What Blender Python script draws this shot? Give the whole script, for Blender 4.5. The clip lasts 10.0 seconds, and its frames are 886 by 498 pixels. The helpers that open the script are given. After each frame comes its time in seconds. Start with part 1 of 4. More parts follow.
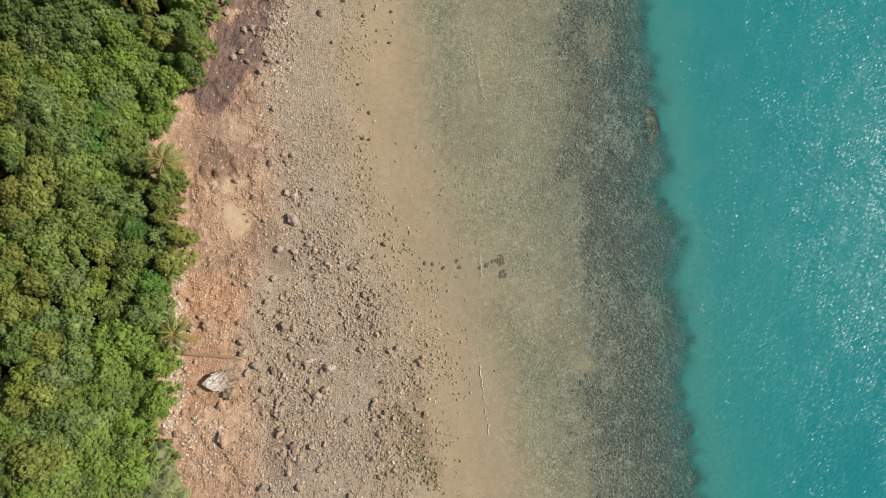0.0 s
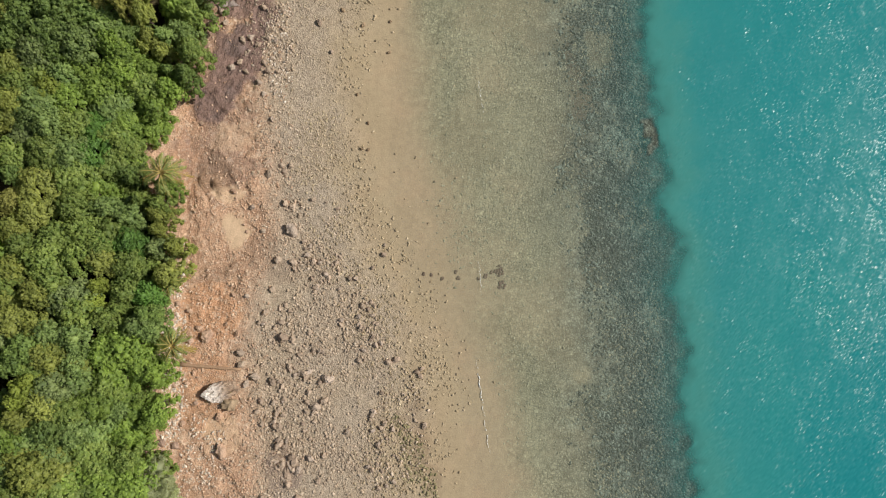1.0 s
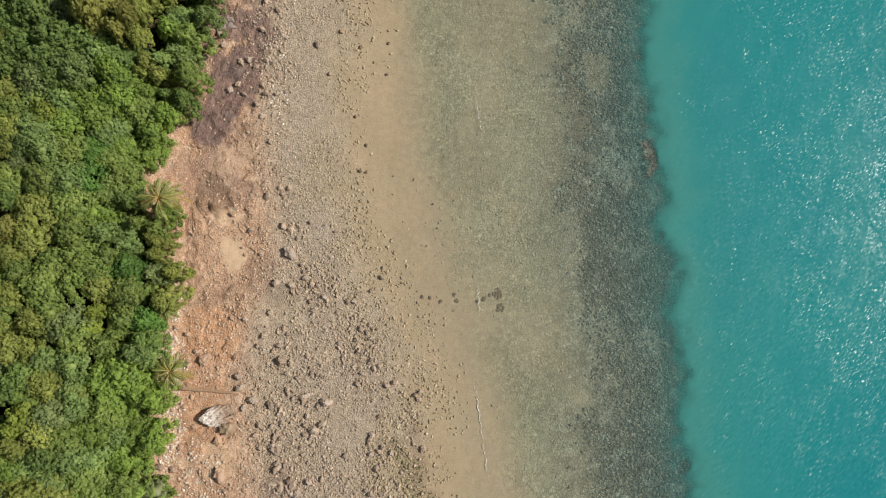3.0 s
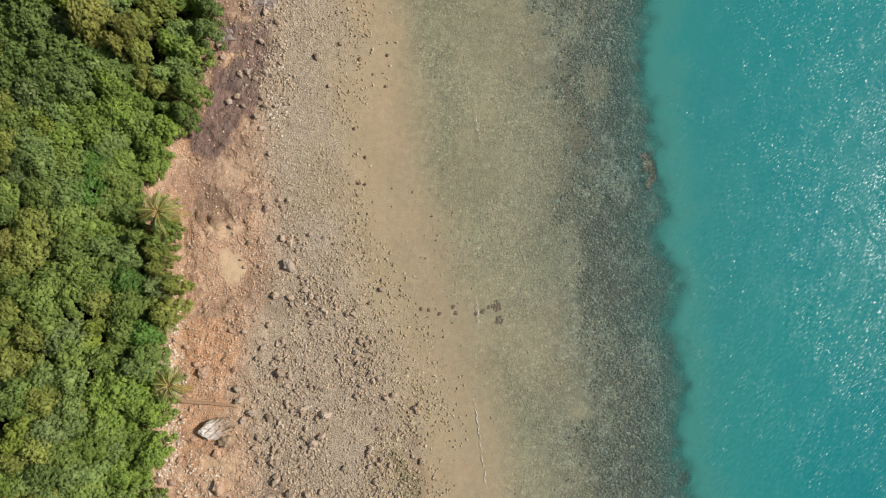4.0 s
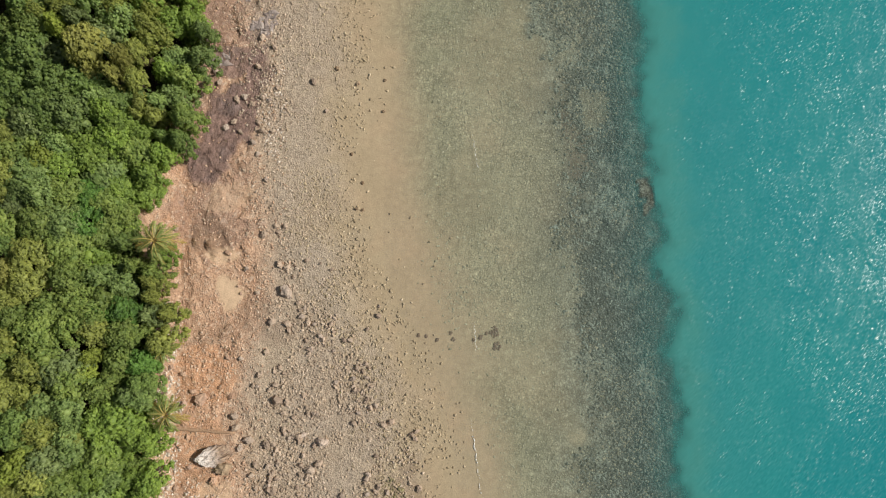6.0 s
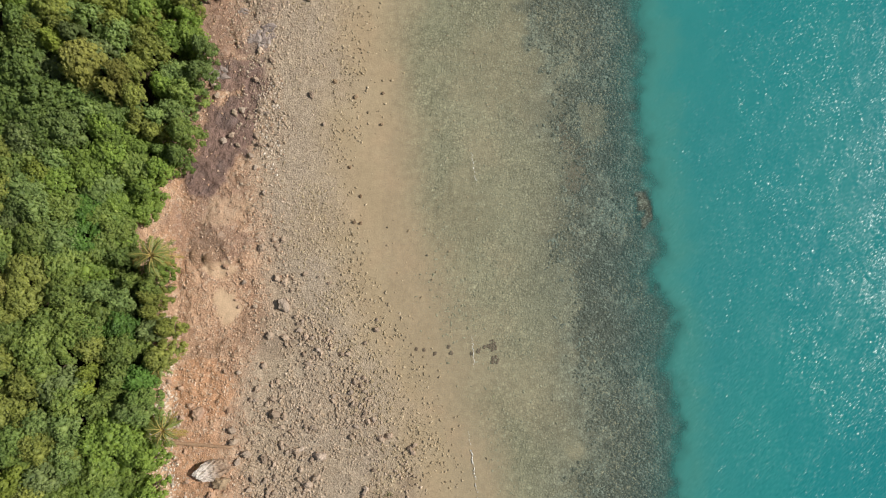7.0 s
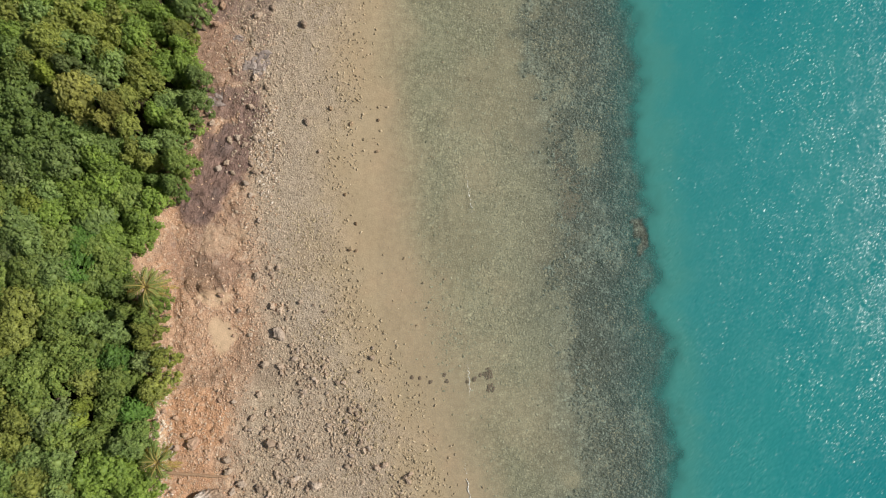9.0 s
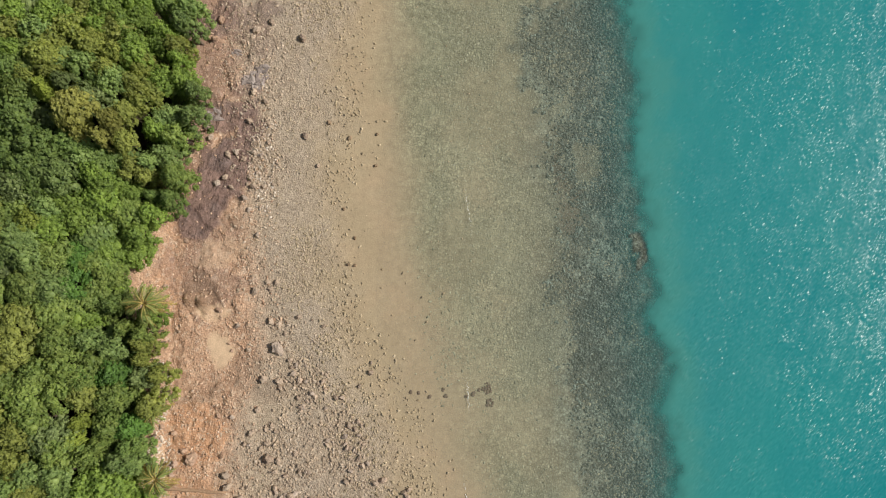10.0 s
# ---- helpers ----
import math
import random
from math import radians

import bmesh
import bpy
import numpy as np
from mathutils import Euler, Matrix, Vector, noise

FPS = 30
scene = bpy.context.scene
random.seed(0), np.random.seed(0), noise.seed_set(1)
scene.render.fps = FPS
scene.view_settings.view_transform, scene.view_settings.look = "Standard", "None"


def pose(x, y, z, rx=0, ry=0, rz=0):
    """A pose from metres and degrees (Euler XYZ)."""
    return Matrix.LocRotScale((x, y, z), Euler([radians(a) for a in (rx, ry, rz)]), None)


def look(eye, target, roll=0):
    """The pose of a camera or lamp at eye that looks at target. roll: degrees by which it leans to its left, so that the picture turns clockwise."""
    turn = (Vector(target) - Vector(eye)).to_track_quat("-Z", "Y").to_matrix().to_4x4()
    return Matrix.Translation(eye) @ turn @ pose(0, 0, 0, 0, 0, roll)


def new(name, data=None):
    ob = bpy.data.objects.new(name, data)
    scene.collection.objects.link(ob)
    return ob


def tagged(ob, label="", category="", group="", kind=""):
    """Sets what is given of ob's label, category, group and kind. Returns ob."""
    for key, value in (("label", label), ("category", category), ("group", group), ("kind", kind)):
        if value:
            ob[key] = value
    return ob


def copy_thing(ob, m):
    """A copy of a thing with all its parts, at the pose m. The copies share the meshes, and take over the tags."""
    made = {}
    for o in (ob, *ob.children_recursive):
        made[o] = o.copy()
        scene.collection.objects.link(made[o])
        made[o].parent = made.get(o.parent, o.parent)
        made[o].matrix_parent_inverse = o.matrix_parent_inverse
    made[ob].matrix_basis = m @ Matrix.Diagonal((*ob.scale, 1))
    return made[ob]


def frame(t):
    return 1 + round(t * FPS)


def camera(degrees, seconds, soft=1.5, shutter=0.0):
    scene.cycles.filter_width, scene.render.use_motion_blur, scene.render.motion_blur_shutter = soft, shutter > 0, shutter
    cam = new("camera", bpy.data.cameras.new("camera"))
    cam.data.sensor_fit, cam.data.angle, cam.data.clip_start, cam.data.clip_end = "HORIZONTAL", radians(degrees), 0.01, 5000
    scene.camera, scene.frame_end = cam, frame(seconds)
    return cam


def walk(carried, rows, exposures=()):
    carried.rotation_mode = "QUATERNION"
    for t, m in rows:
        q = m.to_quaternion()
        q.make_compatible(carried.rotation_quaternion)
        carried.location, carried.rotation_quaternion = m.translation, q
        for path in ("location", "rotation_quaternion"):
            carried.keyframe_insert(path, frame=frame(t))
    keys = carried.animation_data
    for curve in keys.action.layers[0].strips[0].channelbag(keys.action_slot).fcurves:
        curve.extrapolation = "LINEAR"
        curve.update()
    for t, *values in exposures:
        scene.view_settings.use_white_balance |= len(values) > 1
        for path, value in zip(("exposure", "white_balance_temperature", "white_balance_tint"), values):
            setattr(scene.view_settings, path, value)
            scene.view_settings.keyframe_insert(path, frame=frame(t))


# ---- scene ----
cam = camera(68.6, 10.0, soft=1.15)
PATH = [
    (0, -0.423, -13.027, 79.857, 4.510, 0.012, 0.531),
    (0.5, -0.450, -12.309, 79.890, 4.464, -0.061, 0.530),
    (1, -0.410, -11.587, 79.883, 4.427, -0.067, 0.535),
    (1.5, -0.333, -10.866, 79.875, 4.398, -0.040, 0.540),
    (2, -0.245, -10.144, 79.884, 4.378, -0.007, 0.544),
    (2.5, -0.165, -9.421, 79.911, 4.366, 0.019, 0.546),
    (3, -0.103, -8.691, 79.951, 4.363, 0.030, 0.546),
    (3.5, -0.061, -7.953, 79.997, 4.365, 0.025, 0.544),
    (4, -0.036, -7.201, 80.041, 4.372, 0.007, 0.542),
    (4.5, -0.017, -6.435, 80.079, 4.381, -0.019, 0.539),
    (5, 0.006, -5.651, 80.109, 4.390, -0.049, 0.536),
    (5.5, 0.043, -4.849, 80.131, 4.395, -0.077, 0.533),
    (6, 0.100, -4.031, 80.149, 4.395, -0.102, 0.530),
    (6.5, 0.180, -3.199, 80.166, 4.391, -0.123, 0.526),
    (7, 0.277, -2.355, 80.183, 4.385, -0.143, 0.520),
    (7.5, 0.381, -1.506, 80.203, 4.380, -0.165, 0.511),
    (8, 0.479, -0.657, 80.223, 4.381, -0.192, 0.499),
    (8.5, 0.558, 0.183, 80.241, 4.396, -0.226, 0.482),
    (9, 0.615, 1.005, 80.254, 4.434, -0.261, 0.462),
    (9.5, 0.665, 1.795, 80.263, 4.504, -0.282, 0.440),
    (10, 0.751, 2.540, 80.276, 4.614, -0.258, 0.420),
]
walk(cam, [(t, pose(*place)) for t, *place in PATH])

# ---- sky and sun ----
SUN_ELEVATION, SUN_AZIMUTH = radians(38.5), radians(11)      # azimuth counted from +x towards +y
world = bpy.data.worlds.new("sky")
scene.world = world
world.use_nodes = True
sky = world.node_tree.nodes.new("ShaderNodeTexSky")
sky.sky_type, sky.sun_disc = "NISHITA", False
sky.sun_elevation, sky.sun_rotation = SUN_ELEVATION, radians(90) - SUN_AZIMUTH
haze = world.node_tree.nodes.new("ShaderNodeHueSaturation")      # a pale, hazy sky
haze.inputs["Saturation"].default_value = 0.6
world.node_tree.links.new(sky.outputs[0], haze.inputs["Color"])
world.node_tree.links.new(haze.outputs[0], world.node_tree.nodes["Background"].inputs[0])
world.node_tree.nodes["Background"].inputs[1].default_value = 0.069
sun = new("sun", bpy.data.lights.new("sun", "SUN"))
sun.data.energy, sun.data.angle, sun.data.color = 4.08, radians(0.55), (1.0, 0.963, 0.9)
sun.matrix_world = look((math.cos(SUN_AZIMUTH) * math.cos(SUN_ELEVATION) * 300, math.sin(SUN_AZIMUTH) * math.cos(SUN_ELEVATION) * 300,
                         math.sin(SUN_ELEVATION) * 300), (0, 0, 0))
scene.view_settings.exposure = 0.0


# ---- material helpers ----
class Nodes:
    """A small wrapper that builds one node material."""

    def __init__(self, name):
        self.mat = bpy.data.materials.new(name)
        self.mat.use_nodes = True
        self.tree = self.mat.node_tree
        self.tree.nodes.clear()
        self.out = self.tree.nodes.new("ShaderNodeOutputMaterial")

    def put(self, socket, value):
        if hasattr(value, "is_output"):
            self.tree.links.new(value, socket)
        elif value is not None:
            if isinstance(value, tuple) and len(value) == 3 and len(socket.default_value) == 4:
                value = (*value, 1)
            socket.default_value = value

    def add(self, kind, out=0, inputs=(), **props):
        node = self.tree.nodes.new("ShaderNode" + kind)
        for key, value in props.items():
            setattr(node, key, value)
        for key, value in dict(inputs).items():
            self.put(node.inputs[key], value)
        return node.outputs[out]

    def coords(self, scale=(1, 1, 1), turn=0.0, local=False):
        v = self.add("TexCoord", "Object") if local else self.add("NewGeometry", "Position")
        if turn:
            v = self.add("Mapping", 0, {0: v, 2: (0, 0, turn)})
        return self.add("Mapping", 0, {0: v, 3: scale})

    def noise(self, v, scale, detail=4, rough=0.55):
        return self.add("TexNoise", 0, {"Vector": v, "Scale": scale, "Detail": detail, "Roughness": rough})

    def cells(self, v, scale, out=0, feature="F1"):
        return self.add("TexVoronoi", out, {"Vector": v, "Scale": scale}, feature=feature)

    def span(self, value, a, b, c=0.0, d=1.0):
        return self.add("MapRange", 0, {0: value, 1: a, 2: b, 3: c, 4: d})

    def math(self, op, a, b=0.0):
        return self.add("Math", 0, {0: a, 1: b}, operation=op)

    def mix(self, fac, a, b, blend="MIX"):
        node = self.tree.nodes.new("ShaderNodeMix")
        node.data_type, node.blend_type = "RGBA", blend
        self.put(node.inputs[0], fac), self.put(node.inputs[6], a), self.put(node.inputs[7], b)
        return node.outputs[2]

    def mask(self, name):
        node = self.tree.nodes.new("ShaderNodeAttribute")
        node.attribute_name = name
        split = self.tree.nodes.new("ShaderNodeSeparateColor")
        self.tree.links.new(node.outputs["Color"], split.inputs[0])
        return split.outputs

    def bump(self, height, distance, strength=1.0, normal=None):
        return self.add("Bump", 0, {"Height": height, "Distance": distance, "Strength": strength, "Normal": normal})

    def surface(self, color, rough=0.9, normal=None, specular=0.3, metal=0.0):
        return self.add("BsdfPrincipled", 0, {"Base Color": color, "Roughness": rough, "Normal": normal,
                                              "Specular IOR Level": specular, "Metallic": metal})

    def done(self, shader):
        self.tree.links.new(shader, self.out.inputs[0])
        return self.mat


def ground_material():
    n = Nodes("beach_ground")
    v = n.coords()
    a, b, c, e = n.mask("zone_a"), n.mask("zone_b"), n.mask("zone_c"), n.mask("zone_d")
    fine, mid, broad = n.noise(v, 7.0, 3, 0.7), n.noise(v, 1.3, 5, 0.6), n.noise(v, 0.16, 4, 0.5)
    pebble = n.cells(v, 5.5, 1)
    pebble_value = n.add("SeparateColor", 0, {0: pebble})
    tone = n.math("ADD", n.span(fine, 0.25, 0.75, 0.7, 1.25), n.span(mid, 0.3, 0.7, -0.13, 0.13))
    soil = n.mix(n.span(mid, 0.3, 0.7), (0.46, 0.27, 0.165), (0.56, 0.37, 0.24))
    soil = n.mix(n.math("MULTIPLY", c[2], n.span(mid, 0.3, 0.7, 0.5, 0.95)), soil, (0.56, 0.305, 0.165))
    chips = n.add("SeparateColor", 0, {0: n.cells(v, 3.2, 1)})
    soil = n.mix(n.span(chips, 0.7, 1.0, 0.0, 0.6), soil, (0.64, 0.5, 0.37))
    gravel = n.mix(n.span(pebble_value, 0.0, 1.0), (0.375, 0.292, 0.2), (0.545, 0.43, 0.305))
    gravel = n.mix(n.span(broad, 0.35, 0.65), gravel, n.mix(0.35, gravel, (0.44, 0.37, 0.3)))
    sand = n.mix(n.span(broad, 0.3, 0.7), (0.415, 0.316, 0.193), (0.458, 0.36, 0.226))
    sand = n.mix(e[0], sand, (0.42, 0.335, 0.21))
    sand = n.mix(n.span(n.noise(v, 0.21, 4, 0.6), 0.48, 0.64, 0.0, 0.5), sand, (0.48, 0.352, 0.218))
    flat = n.mix(n.span(mid, 0.3, 0.7), (0.328, 0.306, 0.192), (0.436, 0.414, 0.265))
    flat = n.mix(e[1], flat, n.mix(n.span(mid, 0.3, 0.7), (0.24, 0.236, 0.146), (0.352, 0.345, 0.216)))
    reef = n.mix(n.span(mid, 0.3, 0.7), (0.06, 0.075, 0.062), (0.175, 0.2, 0.163))
    reef = n.mix(n.math("MULTIPLY", e[2], n.span(mid, 0.35, 0.6, 0.45, 0.95)), reef, (0.36, 0.43, 0.335))
    bed = n.add("VectorMath", 0, {0: v, 1: n.add("VectorMath", 0, {0: n.add("TexNoise", 1, {"Vector": v, "Scale": 2.2, "Detail": 2}), "Scale": 0.35}, operation="SCALE")}, operation="ADD")
    # joints between the cobbles darkened: sediment, and the shade between stones put into colour
    joint = n.cells(bed, 2.4, 0, "DISTANCE_TO_EDGE")
    cobble = n.math("MULTIPLY", n.span(joint, 0.0, 0.24, 0.5, 1.13), n.span(n.add("SeparateColor", 0, {0: n.cells(bed, 2.4, 1)}), 0, 1, 0.78, 1.22))
    flat = n.mix(n.span(broad, 0.4, 0.58, 0.2, 0.7), flat, n.mix(1.0, flat, cobble, "MULTIPLY"))
    reef = n.mix(1.0, reef, cobble, "MULTIPLY")
    color = n.mix(a[2], soil, gravel)
    color = n.mix(b[0], color, sand)
    color = n.mix(b[1], color, flat)
    color = n.mix(b[2], color, reef)
    grain = n.noise(n.coords((2.0, 0.8, 1), 0.42), 0.9, 5, 0.72)
    dark = n.mix(n.span(grain, 0.22, 0.78), (0.165, 0.105, 0.085), (0.36, 0.235, 0.19))
    dark = n.mix(n.span(n.noise(v, 0.45, 4, 0.6), 0.45, 0.62, 0.0, 0.75), dark, n.mix(n.span(grain, 0.3, 0.7), (0.115, 0.085, 0.078), (0.235, 0.18, 0.165)))
    crack = n.math("ABSOLUTE", n.math("SUBTRACT", n.noise(n.coords((2.6, 0.6, 1), 0.42), 0.62, 4, 0.55), 0.5))
    crack = n.span(crack, 0.0, 0.02)
    dark = n.mix(crack, n.mix(0.55, dark, (0.07, 0.048, 0.04)), dark)
    color = n.mix(n.math("MULTIPLY", a[1], n.span(fine, 0.2, 0.6, 0.75, 1.0)), color, dark)
    color = n.mix(c[0], color, (0.62, 0.44, 0.28))
    color = n.mix(n.math("MULTIPLY", c[1], n.span(fine, 0.3, 0.7, 0.3, 1.0)), color, (0.2, 0.13, 0.085))
    color = n.mix(a[0], color, n.mix(n.span(mid, 0.3, 0.7), (0.05, 0.055, 0.02), (0.13, 0.09, 0.05)))
    color = n.mix(n.span(n.math("MAXIMUM", b[0], c[0]), 0.0, 1.0, 1.0, 0.55), color, n.mix(1.0, color, tone, "MULTIPLY"))
    relief = n.math("ADD", n.math("MULTIPLY", fine, 0.35), n.math("ADD", mid, n.math("MULTIPLY", n.cells(v, 5.5), -0.3)))
    relief = n.math("ADD", relief, n.math("MULTIPLY", n.math("MULTIPLY", n.math("ADD", crack, n.math("MULTIPLY", grain, 2.0)), a[1]), 0.45))
    rough_part = n.math("SUBTRACT", 1.0, n.math("MULTIPLY", n.math("MAXIMUM", n.math("MAXIMUM", b[0], c[0]), 0.0), n.span(n.math("MAXIMUM", b[1], b[2]), 0.0, 1.0, 0.82, 0.35)))
    return n.done(n.surface(color, 0.92, n.bump(relief, 0.24, rough_part), 0.2))


def stone_material(name, colours, spread=0.3, local=False, streak=(1, 1, 1), stained=(0.35, 0.45, 0.7, 0.5), vary=(0.72, 1.25)):
    """Loose stone: the tone differs from piece to piece, with grain and darker stains on each."""
    n = Nodes(name)
    v = n.coords(streak, local=local)
    pick = n.add("ObjectInfo", "Random") if local else n.add("NewGeometry", "Random Per Island")
    grain, stain = n.noise(v, 9.0, 4, 0.7), n.noise(v, stained[0], 4)
    color = n.mix(n.span(pick, 0.0, 0.6), colours[0], colours[1])
    color = n.mix(n.span(pick, 0.6, 1.0), color, colours[2])
    color = n.mix(n.span(stain, stained[1], stained[2], 0.0, stained[3]), color, colours[3])
    color = n.mix(1.0, color, n.math("MULTIPLY", n.span(grain, 0.25, 0.75, 1 - spread, 1 + spread), n.span(n.math("FRACT", n.math("MULTIPLY", pick, 37.7)), 0, 1, *vary)), "MULTIPLY")
    return n.done(n.surface(color, 0.88, n.bump(grain, 0.05, 0.8), 0.25))


def leaf_material(name, light, dark, through_leaf=0.33):
    n = Nodes(name)
    pick = n.add("NewGeometry", "Random Per Island")
    whole = n.add("ObjectInfo", "Random")
    patch = n.noise(n.coords(), 0.9, 3)
    color = n.mix(n.span(n.math("ADD", n.span(pick, 0, 1, 0.15, 0.85), n.span(patch, 0.3, 0.7, -0.35, 0.35)), 0, 1), dark, light)
    color = n.mix(1.0, color, n.span(whole, 0, 1, 0.8, 1.2), "MULTIPLY")
    leaf = n.surface(color, 0.55, None, 0.35)
    glow = n.add("BsdfTranslucent", 0, {0: n.mix(1.0, color, (1.2, 1.2, 0.6), "MULTIPLY")})
    return n.done(n.add("MixShader", 0, {0: through_leaf, 1: leaf, 2: glow}))


def bark_material(name, light, dark):
    n = Nodes(name)
    v = n.coords((1, 1, 0.3), local=True)
    streak = n.noise(v, 9, 5, 0.7)
    color = n.mix(n.span(streak, 0.3, 0.7), dark, light)
    return n.done(n.surface(color, 0.9, n.bump(streak, 0.05), 0.2))


def water_material():
    """Sea water: clear where shallow, milky turquoise with growing depth, and a rippled gloss."""
    n = Nodes("sea_water")
    v = n.coords()
    depth = n.mask("depth")[0]
    d = n.math("MULTIPLY", depth, 10.0)
    murk = n.math("SUBTRACT", 1.0, n.math("EXPONENT", n.math("MULTIPLY", n.math("POWER", d, 2.8), -1.0)))
    murk = n.math("MAXIMUM", murk, n.span(n.math("ADD", d, n.span(n.noise(v, 0.11, 4), 0.3, 0.7, -0.1, 0.14)), 0.0, 0.6, 0.0, 0.24))
    murk = n.math("MULTIPLY", murk, n.span(d, 0.0, 0.16))
    cloud = n.noise(n.coords((1, 0.5, 1)), 0.07, 3)
    deep = n.mix(n.span(cloud, 0.35, 0.65), (0.013, 0.228, 0.238), (0.02, 0.252, 0.246))
    ease = lambda a, b: n.add("MapRange", 0, {0: d, 1: a, 2: b, 3: 0.0, 4: 1.0}, interpolation_type="SMOOTHSTEP")
    body = n.mix(ease(0.3, 0.72), (0.345, 0.375, 0.255), (0.145, 0.215, 0.178))
    body = n.mix(ease(0.5, 0.86), body, (0.058, 0.262, 0.226))
    body = n.mix(ease(1.1, 4.8), body, deep)
    gust = n.span(n.noise(n.coords((1, 0.34, 1), -0.18), 0.2, 4, 0.6), 0.34, 0.66, 0.55, 1.35)
    flurry = n.span(n.noise(n.coords((1, 0.6, 1), 0.6), 0.9, 3, 0.7), 0.42, 0.66, 0.72, 1.6)
    ripple = n.add("TexNoise", 1, {"Vector": n.coords((1.0, 0.14, 1), 0.74), "Scale": 13.5, "Detail": 0.0, "Roughness": 0.6})
    swell = n.add("TexNoise", 1, {"Vector": n.coords((1.0, 0.4, 1), 0.3), "Scale": 0.6, "Detail": 2, "Roughness": 0.5})
    lean = lambda source, size: n.add("VectorMath", 0, {0: n.add("VectorMath", 0, {0: source, 1: (0.5, 0.5, 0.5)}, operation="SUBTRACT"),
                                                        "Scale": size}, operation="SCALE")
    slope = n.add("VectorMath", 0, {0: lean(ripple, n.math("MULTIPLY", n.math("MULTIPLY", gust, flurry), n.span(d, 0.9, 2.6, 0.34, 0.56))), 1: lean(swell, n.span(d, 0.6, 4.0, 0.03, 0.22))}, operation="ADD")
    slope = n.add("VectorMath", 0, {0: slope, 1: (0.91, 1.45, 0)}, operation="MULTIPLY")
    normal = n.add("VectorMath", 0, {0: n.add("VectorMath", 0, {0: slope, 1: (0, 0, 1)}, operation="ADD")}, operation="NORMALIZE")
    calm = n.add("VectorMath", 0, {0: n.add("VectorMath", 0, {0: slope, "Scale": 0.35}, operation="SCALE"), 1: (0, 0, 1)}, operation="ADD")
    soft_normal = n.add("VectorMath", 0, {0: calm}, operation="NORMALIZE")
    inside = n.add("MixShader", 0, {0: murk, 1: n.add("BsdfTransparent", 0, {0: (1, 1, 1)}), 2: n.add("BsdfDiffuse", 0, {0: body, "Normal": soft_normal})})
    gloss = n.add("BsdfGlossy", 0, {"Color": (1, 1, 1), "Roughness": 0.27, "Normal": normal})
    facing = n.add("LayerWeight", "Facing", {"Blend": 0.5})
    sheen = n.math("ADD", 0.02, n.math("MULTIPLY", n.math("POWER", facing, 5.0), 0.98))
    return n.done(n.add("MixShader", 0, {0: sheen, 1: inside, 2: gloss}))


def streaked_rock_material():
    """Weathered block: a bleached, ridged end that turns into tan and brown."""
    n = Nodes("bleached_rock")
    v = n.coords((0.5, 1.6, 1.2), 0.25, local=True)
    streak, grain = n.noise(v, 2.6, 5, 0.65), n.noise(n.coords(local=True), 7.0, 4, 0.7)
    side = n.add("SeparateXYZ", 0, {0: n.coords(local=True)})
    turn = n.span(n.math("ADD", side, n.span(streak, 0.3, 0.7, -0.7, 0.7)), -0.5, 0.9)
    color = n.mix(turn, n.mix(n.span(streak, 0.35, 0.65), (0.64, 0.54, 0.46), (0.86, 0.78, 0.69)), n.mix(n.span(streak, 0.35, 0.65), (0.33, 0.22, 0.15), (0.5, 0.37, 0.26)))
    color = n.mix(1.0, color, n.span(grain, 0.25, 0.75, 0.72, 1.22), "MULTIPLY")
    return n.done(n.surface(color, 0.9, n.bump(n.math("ADD", streak, n.math("MULTIPLY", grain, 0.4)), 0.25, 0.9), 0.2))


def plain_material(name, light, dark, scale=4.0, rough=0.9):
    n = Nodes(name)
    grain = n.noise(n.coords(), scale, 5, 0.65)
    return n.done(n.surface(n.mix(n.span(grain, 0.3, 0.7), dark, light), rough, n.bump(grain, 0.04), 0.2))


GROUND, WATER = ground_material(), water_material()
GRAVEL_STONE = stone_material("gravel_stone", ((0.395, 0.298, 0.204), (0.485, 0.372, 0.262), (0.61, 0.49, 0.368), (0.42, 0.332, 0.254)))
TAN_STONE = stone_material("tan_gravel_stone", ((0.36, 0.28, 0.17), (0.46, 0.365, 0.232), (0.57, 0.465, 0.315), (0.4, 0.315, 0.2)))
SOIL_STONE = stone_material("soil_stone", ((0.48, 0.3, 0.19), (0.55, 0.37, 0.245), (0.64, 0.49, 0.36), (0.44, 0.28, 0.19)))
MOSSY_STONE = stone_material("mossy_stone", ((0.2, 0.175, 0.085), (0.29, 0.25, 0.135), (0.4, 0.335, 0.205), (0.19, 0.185, 0.075)))
SUNK_STONE = stone_material("sunken_cobble", ((0.272, 0.264, 0.172), (0.358, 0.345, 0.23), (0.43, 0.418, 0.285), (0.296, 0.292, 0.195)), 0.18, vary=(0.88, 1.12))
REEF_STONE = stone_material("reef_rubble", ((0.085, 0.1, 0.08), (0.15, 0.175, 0.14), (0.26, 0.3, 0.24), (0.28, 0.335, 0.272)), 0.4, stained=(0.5, 0.53, 0.63, 0.75))
BOULDER_GREY = stone_material("boulder_grey", ((0.37, 0.275, 0.2), (0.46, 0.35, 0.255), (0.42, 0.335, 0.265), (0.33, 0.235, 0.165)), 0.35, True)
BOULDER_RED = stone_material("boulder_red", ((0.43, 0.275, 0.18), (0.5, 0.34, 0.235), (0.42, 0.29, 0.215), (0.34, 0.205, 0.14)), 0.35, True)
BOULDER_BROWN = stone_material("boulder_brown", ((0.25, 0.17, 0.1), (0.31, 0.22, 0.135), (0.37, 0.27, 0.17), (0.2, 0.13, 0.08)), 0.35, True)
